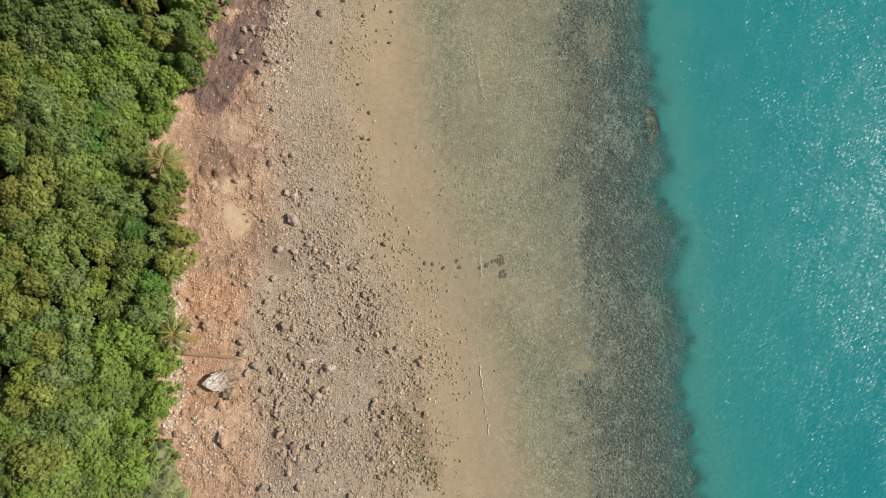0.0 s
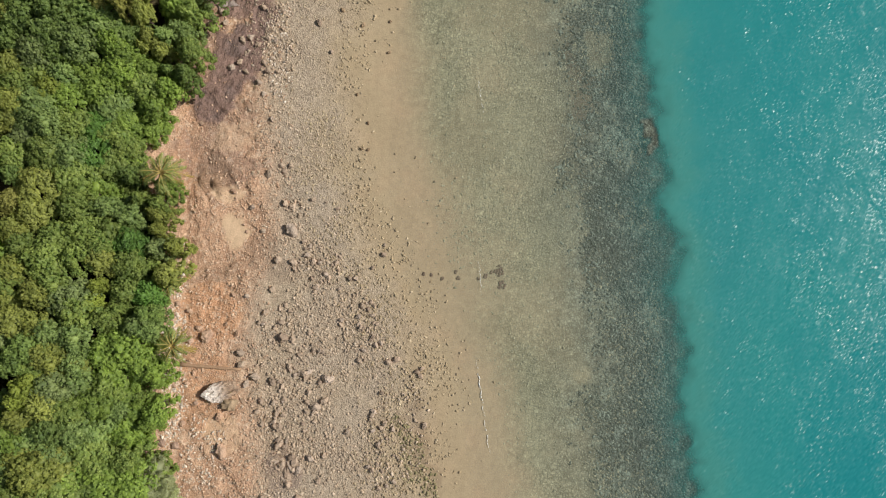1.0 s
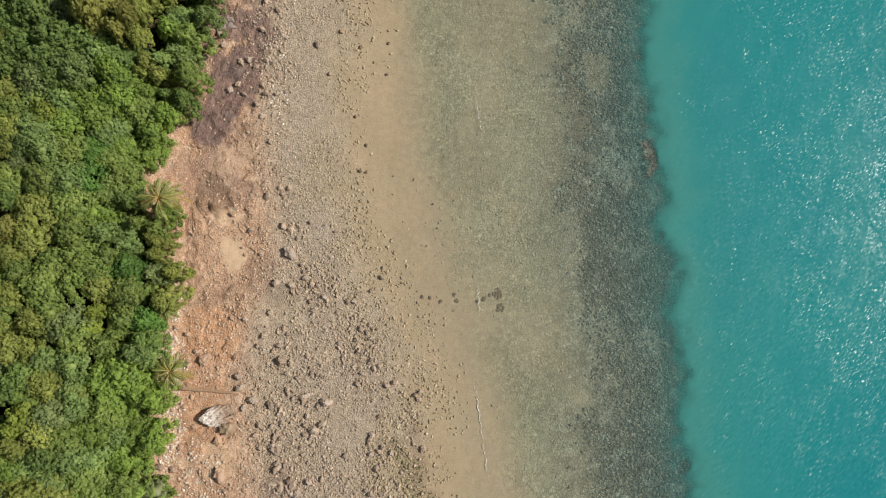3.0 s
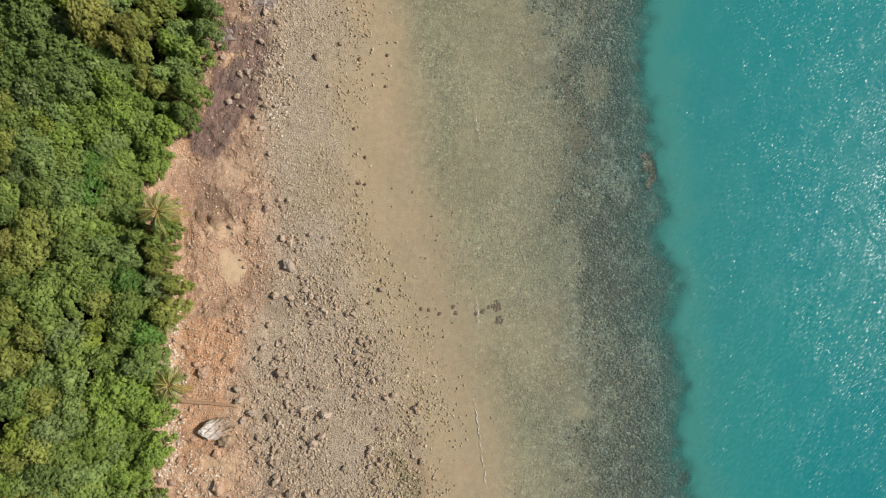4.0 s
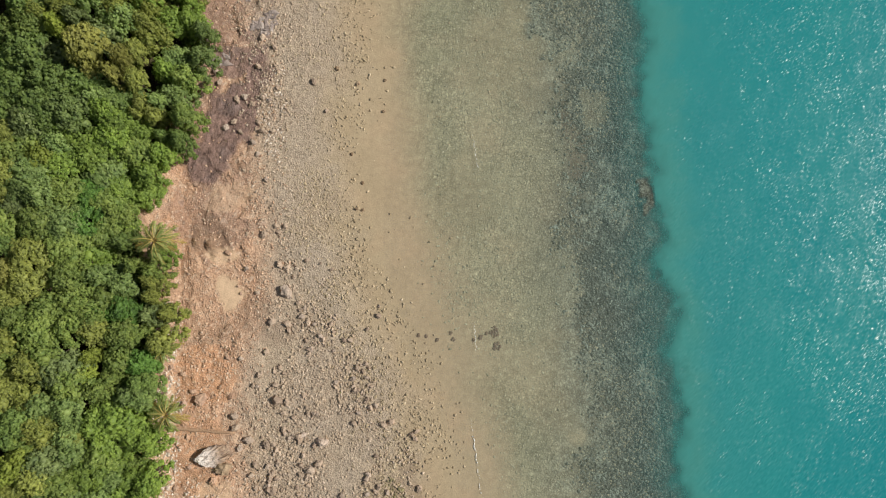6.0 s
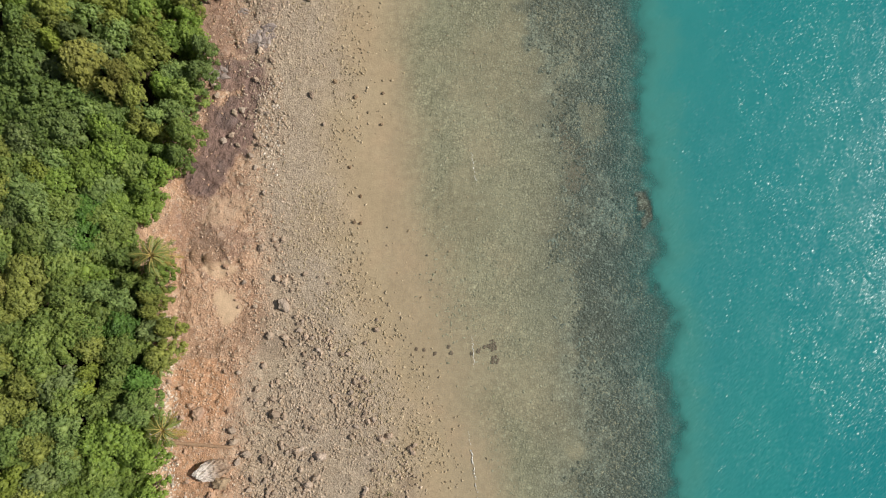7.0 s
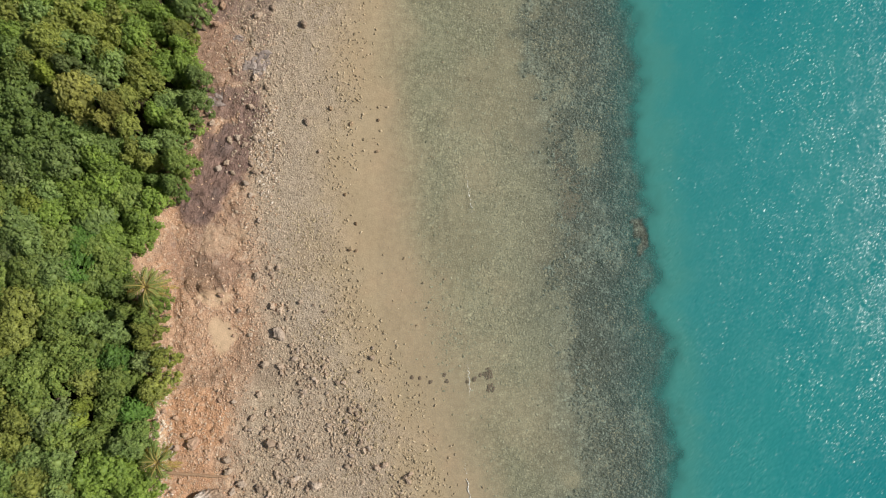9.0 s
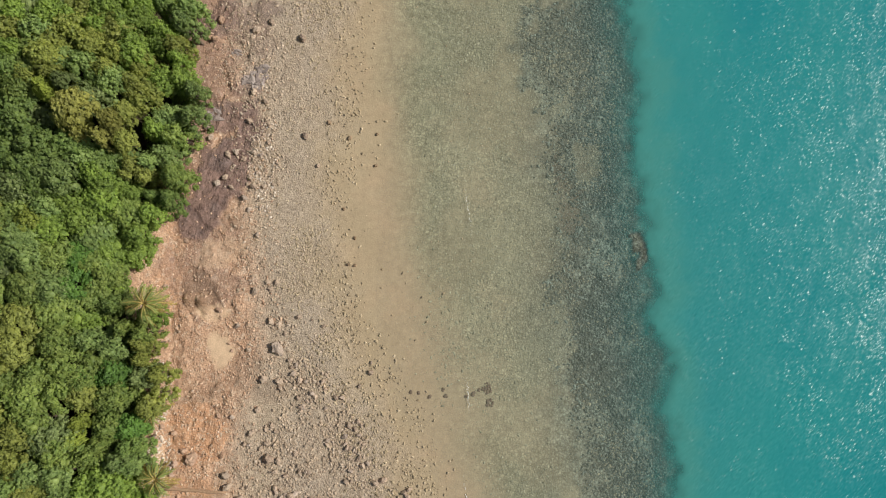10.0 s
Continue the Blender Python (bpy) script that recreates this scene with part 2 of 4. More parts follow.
BOULDER_SLATE = stone_material("boulder_slate", ((0.27, 0.215, 0.185), (0.36, 0.295, 0.255), (0.43, 0.36, 0.315), (0.23, 0.165, 0.135)), 0.4, True)
BOULDER_PALE = streaked_rock_material()
PALE_CHIPS = stone_material("pale_chips", ((0.56, 0.46, 0.36), (0.66, 0.56, 0.45), (0.74, 0.65, 0.54), (0.55, 0.42, 0.31)))
LEAVES = {"g": leaf_material("leaf_green", (0.307, 0.373, 0.090), (0.141, 0.211, 0.049)),
          "b": leaf_material("leaf_bright", (0.316, 0.423, 0.079), (0.154, 0.234, 0.047)),
          "d": leaf_material("leaf_dark", (0.254, 0.340, 0.085), (0.123, 0.192, 0.050)),
          "o": leaf_material("leaf_olive", (0.392, 0.385, 0.098), (0.206, 0.207, 0.053)),
          "q": leaf_material("leaf_dull_olive", (0.445, 0.471, 0.114), (0.216, 0.253, 0.063)),
          "s": leaf_material("leaf_grey_green", (0.323, 0.411, 0.126), (0.150, 0.228, 0.067)),
          "n": leaf_material("leaf_dusky_grey", (0.289, 0.347, 0.122), (0.141, 0.192, 0.067)),
          "y": leaf_material("leaf_yellow_green", (0.373, 0.395, 0.090), (0.178, 0.219, 0.049)),
          "l": leaf_material("leaf_lime", (0.396, 0.456, 0.081), (0.212, 0.268, 0.047)),
          "e": leaf_material("leaf_emerald", (0.191, 0.339, 0.064), (0.095, 0.188, 0.040))}
SHRUB_LEAF = leaf_material("leaf_pale_grey_green", (0.52, 0.54, 0.3), (0.32, 0.36, 0.18), 0.42)
FROND_GREEN = leaf_material("frond_green", (0.35, 0.385, 0.115), (0.17, 0.23, 0.06))
FROND_YELLOW = leaf_material("frond_yellow", (0.6, 0.46, 0.15), (0.4, 0.3, 0.09))
BARK = bark_material("bark", (0.25, 0.19, 0.14), (0.1, 0.075, 0.055))
PALM_BARK = bark_material("palm_bark", (0.34, 0.28, 0.21), (0.17, 0.13, 0.1))
DRIFTWOOD = bark_material("driftwood", (0.5, 0.33, 0.2), (0.27, 0.17, 0.105))
WEED = plain_material("seaweed", (0.25, 0.19, 0.13), (0.13, 0.1, 0.07), 5.0)
FOAM = plain_material("foam", (0.85, 0.85, 0.8), (0.6, 0.58, 0.5), 6.0, 0.6)


# ---- the lie of the land: lines along the beach as (y, x) ----
SHORE = [(-36.3, 3.5), (-27.4, 2.4), (-21.4, 1.3), (-16.0, -0.8), (-10.6, -4.3), (-5.1, -6.5), (1.2, -7.2), (9.0, -7.2), (17.6, -6.8), (26.4, -6.2), (32.3, -6.9), (40.5, -7.2)]
SAND = [(-36.2, -2.6), (-28.1, -3.0), (-24.7, -2.7), (-21.4, -1.1), (-16.0, -3.2), (-10.6, -5.7), (-5.1, -7.8), (-0.3, -9.3), (6.8, -11.2), (13.9, -12.2), (21.1, -11.4), (24.7, -11.0), (28.4, -9.8), (32.1, -10.6), (40.3, -10.7)]
GRAVEL = [(-36.3, -22.6), (-30.8, -22.1), (-24.2, -23.7), (-17.5, -23.9), (-10.7, -22.8), (-3.9, -20.9), (3.1, -21.8), (10.1, -22.0), (17.3, -23.0), (24.5, -22.5), (31.8, -24.5), (40.1, -26.0)]
REEF = [(-34.3, 29.6), (-29.5, 28.6), (-25.5, 27.7), (-17.2, 28.3), (-10.7, 26.7), (-5.8, 27.8), (0.8, 25.7), (4.7, 26.3), (11.5, 25.1), (18.8, 24.5), (26.5, 23.8), (29.8, 24.8), (34.3, 23.8), (41.7, 22.7)]
DARK = [(-36.3, 17.4), (-29.4, 16.2), (-20.0, 16.6), (-13.2, 16.2), (-4.9, 15.2), (2.1, 14.2), (9.3, 15.3), (17.9, 14.2), (25.3, 14.6), (32.7, 15.4), (41.0, 14.7)]
TREES = [(-35.9, -31.8), (-33.0, -30.4), (-30.4, -31.4), (-28.5, -33.7), (-26.6, -33.7), (-21.3, -33.0), (-16.1, -33.6), (-10.7, -33.2), (-6.7, -32.7), (-2.6, -33.9), (0.1, -35.0), (7.0, -34.6), (11.1, -32.9), (15.0, -31.5), (18.2, -32.3), (23.2, -30.3), (26.8, -29.0), (28.9, -30.6), (31.1, -33.0), (34.0, -31.5), (39.3, -30.9)]
rng = np.random.default_rng(7)
LATTICE = rng.random((8, 256, 256))


def along(line, y):
    """The x of a line along the beach at y."""
    return np.interp(y, [p[0] for p in line], [p[1] for p in line])


def lumps(x, y, size, seed=0, octaves=1):
    """Smooth value noise from 0 to 1 with lumps of that size in metres."""
    total, weight, gain = 0.0, 0.0, 1.0
    for o in range(octaves):
        u, v = np.asarray(x, float) / size * 2 ** o + 31.7 * seed, np.asarray(y, float) / size * 2 ** o + 17.3 * o
        i, j = np.floor(u).astype(int), np.floor(v).astype(int)
        fu, fv = u - i, v - j
        fu, fv = fu * fu * (3 - 2 * fu), fv * fv * (3 - 2 * fv)
        g = LATTICE[(seed + o) % 8]
        p = lambda a, b: g[(i + a) % 256, (j + b) % 256]
        total = total + gain * ((p(0, 0) * (1 - fu) + p(1, 0) * fu) * (1 - fv) + (p(0, 1) * (1 - fu) + p(1, 1) * fu) * fv)
        weight, gain = weight + gain, gain * 0.5
    return total / weight


def smooth(value, a, b):
    t = np.clip((value - a) / (b - a), 0, 1)
    return t * t * (3 - 2 * t)


def reef_edge(x, y):
    return along(REEF, y) + 1.8 * (lumps(x, y, 3.2, 1, 3) - 0.5) + 2.2 * (lumps(x + 9, y, 1.1, 2, 2) - 0.5)


HEADS = ((24.4, 8.5, 2.2, 0.36), (27.6, -6.4, 1.9, 0.9), (26.8, -0.9, 1.0, 0.75), (28.6, -18.2, 1.9, 0.8), (24.3, 22.2, 0.9, 0.7), (24.9, 29.4, 1.6, 0.9), (28.9, -28.4, 1.3, 0.7), (29.9, -34.2, 1.8, 0.7), (23.6, 37.0, 1.3, 0.8))


def reef_heads(x, y):
    """Height of the round coral heads that stand out along the reef's edge."""
    uneven = 1.1 * (lumps(x, y, 1.1, 3, 3) - 0.5)
    return np.maximum.reduce([-deep - 1.5 * np.maximum(np.hypot(x - a, (y - b) * 0.75) / r + uneven - 0.3, 0) ** 2 for a, b, r, deep in HEADS])


def ground_z(x, y, rough=True):
    x, y = np.asarray(x, float), np.asarray(y, float)
    shore = along(SHORE, y)
    up = (shore - x) / (shore + 31.5)
    land = np.interp(up, [0, 0.15, 0.4, 0.7, 1.0], [0, 0.12, 0.4, 0.8, 1.5])
    land = land + np.interp(-31.5 - x, [0, 2, 10, 25, 80, 400], [0, 0.9, 4.4, 9.5, 24, 40])
    edge = reef_edge(x, y)
    out = (x - shore) / (edge - shore)
    sea = np.interp(out, [0, 0.2, 0.5, 0.8, 1.0], [0, -0.15, -0.36, -0.55, -0.75])
    sea = sea + np.interp(x - edge, [0, 1.2, 2.8, 6.5, 40, 400], [0, -0.22, -0.75, -2.5, -6, -15])
    sea = np.maximum(sea, np.where(x > edge - 0.5, reef_heads(x, y), -99.0))
    z = np.where(x < shore, land, sea)
    if rough:
        step = smooth(lumps(x, y, 4.5, 2, 3), 0.52, 0.55) * 0.17 + smooth(lumps(x + 40, y, 2.6, 6, 2), 0.6, 0.625) * 0.15 + smooth(lumps(x, y + 70, 1.6, 4, 2), 0.66, 0.69) * 0.14 + 0.09 * lumps(x, y, 0.5, 7, 2)
        z = z + step * smooth(-x, 19, 25) * smooth(x, -40, -35) * (1 - blot(x, y, -25.5, -3.2, 3.4, 3.8, 0, 2, 0.5))
        near = smooth(-x, -60, -40) * smooth(x, -90, -60)
        z = z + near * (0.22 * (lumps(x, y, 4.0, 3, 3) - 0.5) + 0.1 * (lumps(x, y, 0.8, 4, 2) - 0.5)) * np.where(x < shore, smooth(shore - x, 0, 6), 0.5)
    return z


def spread_axis(lo, hi, step, far):
    inner = list(np.arange(lo, hi + step / 2, step))
    grow, left, right = step, [], []
    a, b = inner[0], inner[-1]
    while b < far:
        grow *= 1.35
        a, b = a - grow, b + grow
        left.insert(0, a), right.append(b)
    return np.array(left + inner + right)


def sheet(name, xs, ys, z, keep=None):
    """One grid mesh over the axes xs and ys with the heights z; keep: which vertices stay."""
    X, Y = np.meshgrid(xs, ys)
    me = bpy.data.meshes.new(name)
    idx = np.arange(X.size).reshape(X.shape)
    quads = np.stack([idx[:-1, :-1], idx[:-1, 1:], idx[1:, 1:], idx[1:, :-1]], -1).reshape(-1, 4)
    verts = np.stack([X, Y, z], -1).reshape(-1, 3)
    used = np.arange(len(verts))
    if keep is not None:
        quads = quads[keep.reshape(-1)[quads].any(1)]
        used, flat = np.unique(quads, return_inverse=True)
        quads, verts = flat.reshape(-1, 4), verts[used]
    fill(me, verts, quads)
    me.polygons.foreach_set("use_smooth", np.ones(len(quads), bool))
    return me, used


def fill(me, verts, faces):
    """Loads arrays of vertices and of faces with equal corners into a mesh."""
    k = faces.shape[1]
    me.vertices.add(len(verts)), me.loops.add(faces.size), me.polygons.add(len(faces))
    me.vertices.foreach_set("co", np.ascontiguousarray(verts, np.float32).ravel())
    me.loops.foreach_set("vertex_index", np.ascontiguousarray(faces, np.int32).ravel())
    me.polygons.foreach_set("loop_start", np.arange(0, faces.size, k, dtype=np.int32))
    me.update(calc_edges=True)


def paint(me, name, r, g, b):
    layer = me.attributes.new(name, "FLOAT_COLOR", "POINT")
    layer.data.foreach_set("color", np.stack([r, g, b, np.ones_like(r)], -1).astype(np.float32).ravel())


def blot(x, y, cx, cy, long, wide, turn, seed, ragged=0.7):
    """A ragged oval patch, 1 inside."""
    c, s = math.cos(radians(turn)), math.sin(radians(turn))
    u, v = ((x - cx) * c + (y - cy) * s) / long, ((y - cy) * c - (x - cx) * s) / wide
    return smooth(1.0 - np.hypot(u, v) + ragged * (lumps(x, y, 2.2, seed, 3) - 0.5) * 1.6, -0.1, 0.3)


def zones(x, y):
    """The kinds of ground at x, y, each from 0 to 1."""
    wob = 3.0 * (lumps(x, y, 5, 5, 3) - 0.5)
    wob_fine = 1.4 * (lumps(x, y, 1.2, 6, 2) - 0.5)
    z = {}
    z["forest"] = smooth(along(TREES, y) - x + wob * 0.3, 0.5, 3.0)
    z["gravel"] = smooth(x - along(GRAVEL, y) + wob, -2.5, 2.5)
    z["sand"] = smooth(x - along(SAND, y) + wob * 1.8 + wob_fine * 2.0, -6.5, 2.0)
    z["flat"] = smooth(x - along(SHORE, y) - 3.0 - 4.0 * smooth(-y, -14, 4) + 3.2 * smooth(y, 10, 24) + 3.5 * smooth(-y, 10, 15) + wob * 1.5, -2.5, 6.0) * (0.72 + 0.28 * smooth(lumps(x, y, 7, 2, 3), 0.3, 0.62))
    z["reef"] = smooth(x - along(DARK, y) + wob * 1.6 + wob_fine * 2, -6.5, 6.0)
    z["reef"] = z["reef"] * (1 - np.maximum.reduce([0.8 * blot(x, y, 16.6, -20.5, 1.5, 1.2, 0, 2, 0.9), 0.3 * blot(x, y, 16.0, -3.0, 1.6, 5.0, 0, 3, 1.0),
                                                    0.5 * blot(x, y, 19.5, 20.0, 2.0, 3.0, 0, 4, 1.0), 0.5 * blot(x, y, 15.5, 31.0, 1.8, 4.0, 0, 5, 1.0)]))
    z["reef"] = np.maximum(z["reef"], 0.75 * blot(x, y, 14.5, 35.0, 4.0, 9.0, 0, 6, 1.0))
    z["bleach"] = np.maximum.reduce([0.65 * smooth(lumps(x, y, 2.6, 1, 4), 0.56, 0.68), 0.9 * blot(x, y, 21.6, 8.9, 2.4, 3.4, 0, 1, 1.3), 0.8 * blot(x, y, 14.2, 27.0, 1.8, 4.4, 0, 2, 1.3), 0.5 * blot(x, y, 15.9, -4.3, 2.0, 6.5, 0, 3, 1.3),
                                     0.7 * blot(x, y, 15.4, -12.0, 1.5, 4.0, 0, 4, 1.3), 0.9 * blot(x, y, 15.3, -26.6, 1.5, 1.2, 0, 5, 1.0), 0.9 * blot(x, y, 25.4, -14.2, 1.4, 2.8, 0, 6, 1.2), 0.7 * blot(x, y, 20.6, 27.5, 1.6, 3.0, 0, 2, 1.3),
                                     0.9 * smooth(x - reef_edge(x, y) + 3.0 * (lumps(x, y, 1.8, 6, 3) - 0.5), 0.0, 1.8)])
    z["wet"] = smooth(x - along(SHORE, y) + wob, -3.5, 2.5) * (0.35 + 0.65 * smooth(-y, 2, 18))
    z["algae"] = smooth(lumps(x, y, 9, 1, 4), 0.5, 0.68) * 0.75 + 0.15 * smooth(lumps(x, y, 3, 2, 3), 0.45, 0.65)
    z["algae"] = np.maximum.reduce([z["algae"], 0.85 * blot(x, y, 4.5, 33.0, 9.5, 11.5, 0, 3, 1.0), 0.9 * blot(x, y, 13.5, 31.5, 4.0, 6.0, 0, 2, 1.0)]) * (1 - 0.8 * blot(x, y, 3.0, -6.0, 6.0, 6.0, 0, 5, 1.0))
    z["dark"] = np.maximum.reduce([1.0 * blot(x, y, -27.4, 17.0, 9.5, 3.1, 67, 1, 1.0), 0.9 * blot(x, y, -25.6, 25.4, 4.0, 2.0, 25, 2, 1.0),
                                   0.8 * blot(x, y, -26.9, 38.0, 4.2, 2.2, 80, 3), 0.4 * blot(x, y, -28.2, 7.2, 4.4, 5.0, 20, 4, 1.3),
                                   0.7 * blot(x, y, -23.0, 29.2, 2.6, 1.5, 10, 5), 0.5 * blot(x, y, -19.0, -32.0, 2.4, 2.8, 0, 6),
                                   0.5 * blot(x, y, -29.0, 34.0, 5.0, 13.0, 0, 2, 1.0), 0.6 * blot(x, y, -24.0, 37.6, 4.6, 4.2, 0, 4, 1.0), 0.3 * blot(x, y, -24.5, 31.0, 4.0, 5.0, 0, 5, 1.2), 0.45 * blot(x, y, -30.2, 17.0, 2.6, 6.0, -15, 3, 1.0)])
    z["pale"] = np.maximum.reduce([blot(x, y, -25.5, -3.2, 1.8, 2.2, 0, 2, 0.8), 0.7 * blot(x, y, -26.6, 1.0, 2.6, 1.0, 0, 3),
                                   0.5 * blot(x, y, -32.4, -20.5, 1.3, 6.0, 0, 4), 0.5 * blot(x, y, -26.5, -28.0, 2.2, 2.4, 0, 5), 0.4 * blot(x, y, -26.3, 8.6, 3, 2.2, 0, 6)])
    z["debris"] = np.maximum.reduce([0.7 * blot(x, y, -28.2, 3.6, 2.6, 2.2, 20, 3), 0.55 * blot(x, y, -22.5, -6.0, 2.0, 2.6, 30, 4), 0.45 * blot(x, y, -20.0, -8.6, 2.6, 1.4, 0, 5),
                                     0.5 * blot(x, y, -27.0, -8.6, 3.4, 1.0, 20, 6), 0.5 * blot(x, y, -24.8, 12.0, 1.4, 0.8, 0, 7), 0.5 * blot(x, y, -3.4, -29.5, 2.2, 6.0, 15, 2, 1.0), 0.5 * blot(x, y, 17.2, 15.6, 2.6, 4.5, 0, 3, 1.0)])
    z["orange"] = np.maximum.reduce([blot(x, y, -28.2, -13.2, 3.6, 4.2, 0, 4), 0.75 * blot(x, y, -29.5, -22.6, 3.6, 5.5, 0, 5), 0.6 * blot(x, y, -31.6, 4.0, 1.8, 6.0, 0, 6), 0.7 * blot(x, y, -31.0, 14, 1.6, 6, 0, 2)])
    return z


# ---- ground and sea ----
def build_ground():
    xs, ys = spread_axis(-62, 60, 0.4, 2600), spread_axis(-44, 50, 0.25, 2600)
    xs = np.concatenate([xs[xs < -36][::3], np.arange(-36, -14, 0.17), xs[(xs > -14) & (xs < 34)], xs[xs >= 34][::3]])
    X, Y = np.meshgrid(xs, ys)
    me, _ = sheet("ground", xs, ys, ground_z(X, Y))
    z = {k: v.ravel() for k, v in zones(X, Y).items()}
    paint(me, "zone_a", z["forest"], z["dark"], z["gravel"])
    paint(me, "zone_b", z["sand"], z["flat"], z["reef"])
    paint(me, "zone_c", z["pale"], z["debris"], z["orange"])
    paint(me, "zone_d", z["wet"], z["algae"], z["bleach"])
    me.materials.append(GROUND)
    tagged(new("ground", me), "sloping beach of reddish soil, grey gravel and tan sand running under the sea", "ground", kind="structure")


def build_sea():
    xs, ys = spread_axis(-12, 60, 0.45, 2600), spread_axis(-44, 50, 0.45, 2600)
    X, Y = np.meshgrid(xs, ys)
    depth = -ground_z(X, Y, False)
    me, used = sheet("water", xs, ys, X * 0, depth > -0.02)
    d = np.clip(depth.ravel()[used], 0, 9) / 10
    paint(me, "depth", d, d, d)
    me.materials.append(WATER)
    tagged(new("water", me), "rippled turquoise sea turning clear over a shallow rocky flat", "sea", kind="structure")


build_ground()
build_sea()


# ---- helpers for things ----
def part(name, me, material, parent=None, label=""):
    if isinstance(me, bmesh.types.BMesh):
        bm, me = me, bpy.data.meshes.new(name)
        bm.to_mesh(me)
        bm.free()
    if not me.materials:
        me.materials.append(material)
    ob = new(name, me)
    ob.parent = parent
    return tagged(ob, label)


def height_at(x, y):
    return float(ground_z(x, y))


# ---- trees ----
def crown_mesh(seed, radius, tall, lobes, leaves, leaf_long, leaf_wide, droop=0.0, knobs=16, fall=0.5):
    """A crown of leafy lobes round a dome: each lobe a lumpy leaf-coloured solid with tufts of single folded leaves
    over it.
    """
    r = np.random.default_rng(seed)
    centres, sizes = [], []
    for k in range(lobes):
        ang, lift = k * 2.39996 + r.normal(0, 0.25), (k + 0.5) / lobes
        out = radius * 0.8 * math.sqrt(lift) * r.uniform(0.88, 1.1)
        h = tall * (0.78 - fall * lift ** 1.5) * r.uniform(0.9, 1.1)
        centres.append((math.cos(ang) * out, math.sin(ang) * out, h))
        sizes.append(radius * r.uniform(0.21, 0.33))
    centres, sizes = np.array(centres), np.array(sizes)
    spray = r.normal(0, 1, (lobes, knobs, 3)) + centres[:, None] * (0.5 / radius, 0.5 / radius, 0)
    spray[..., 2] = np.abs(spray[..., 2]) * 0.9 + 0.15
    spray /= np.linalg.norm(spray, axis=-1)[..., None]
    tuft = centres[:, None] + spray * (sizes[:, None] * r.uniform(0.86, 1.1, (lobes, knobs)))[..., None]
    tuft, axis = tuft.reshape(-1, 3), spray.reshape(-1, 3)
    swell = r.uniform(0.7, 1.35, len(tuft))
    which = np.arange(leaves) % len(tuft)
    way = r.normal(0, 0.75, (leaves, 3)) + axis[which] * 1.0
    way[:, 2] += 0.35
    way /= np.linalg.norm(way, axis=1)[:, None]
    p = tuft[which] + way * (radius * r.uniform(0.055, 0.095, leaves) * swell[which])[:, None]
    normal = way + axis[which] * 0.35 + r.normal(0, 0.26, (leaves, 3))
    normal /= np.linalg.norm(normal, axis=1)[:, None]
    side = np.cross(normal, r.normal(0, 1, (leaves, 3)))
    side /= np.linalg.norm(side, axis=1)[:, None]
    cross = np.cross(normal, side)
    size = r.uniform(0.65, 1.3, leaves)[:, None]
    fold = normal * (leaf_wide * 0.2) * size
    verts = np.stack([p - side * leaf_long / 2 * size - fold * droop, p + cross * leaf_wide / 2 * size + fold,
                      p + side * leaf_long / 2 * size - fold * (1 + droop), p - cross * leaf_wide / 2 * size + fold], 1).reshape(-1, 3)
    base = np.arange(leaves)[:, None] * 4
    faces = np.concatenate([base + [0, 1, 2], base + [0, 2, 3]])
    # lumpy leaf-coloured solid added inside each lobe to close black gaps, open below
    ball = bmesh.new()
    bmesh.ops.create_icosphere(ball, subdivisions=2, radius=1)
    ball.verts.ensure_lookup_table()
    ball_v = np.array([v.co for v in ball.verts])
    ball_f = np.array([[v.index for v in f.verts] for f in ball.faces if f.calc_center_median().z > -0.45])
    ball.free()
    mass = centres[:, None] + ball_v * sizes[:, None, None] * r.uniform(0.5, 0.84, (lobes, len(ball_v), 1))
    faces = np.concatenate([faces, (ball_f[None] + len(verts) + len(ball_v) * np.arange(lobes)[:, None, None]).reshape(-1, 3)])
    me = bpy.data.meshes.new("crown")
    fill(me, np.concatenate([verts, mass.reshape(-1, 3)]), faces)
    return me


def tube(bm, points, radii, sides=8):
    """A tapered tube through points."""
    rings = []
    for k, (p, rad) in enumerate(zip(points, radii)):
        way = (Vector(points[min(k + 1, len(points) - 1)]) - Vector(points[max(k - 1, 0)])).normalized()
        turn = way.to_track_quat("Z", "Y")
        rings.append([bm.verts.new(Vector(p) + turn @ Vector((math.cos(a) * rad, math.sin(a) * rad, 0))) for a in np.arange(sides) * math.tau / sides])
    for a, b in zip(rings, rings[1:]):
        for i in range(sides):
            bm.faces.new((a[i], a[(i + 1) % sides], b[(i + 1) % sides], b[i])).smooth = True
    bm.faces.new(rings[0][::-1]), bm.faces.new(rings[-1])


def trunk_mesh(seed, height, reach):
    r = random.Random(seed)
    bm = bmesh.new()
    bend = [(r.uniform(-0.2, 0.2) * k, r.uniform(-0.2, 0.2) * k, height * k / 4) for k in range(5)]
    bend[0] = (0, 0, -0.5)
    tube(bm, bend, [0.26, 0.2, 0.17, 0.13, 0.07])
    for k in range(5):
        a, start = k * 1.26 + r.uniform(0, 0.6), Vector(bend[2]).lerp(Vector(bend[3]), r.random())
        tip = Vector((math.cos(a) * reach * 0.6, math.sin(a) * reach * 0.6, height * r.uniform(0.85, 1.05)))
        tube(bm, [start, start.lerp(tip, 0.5) + Vector((0, 0, -0.15)), tip], [0.09, 0.06, 0.025], 6)
    return bm


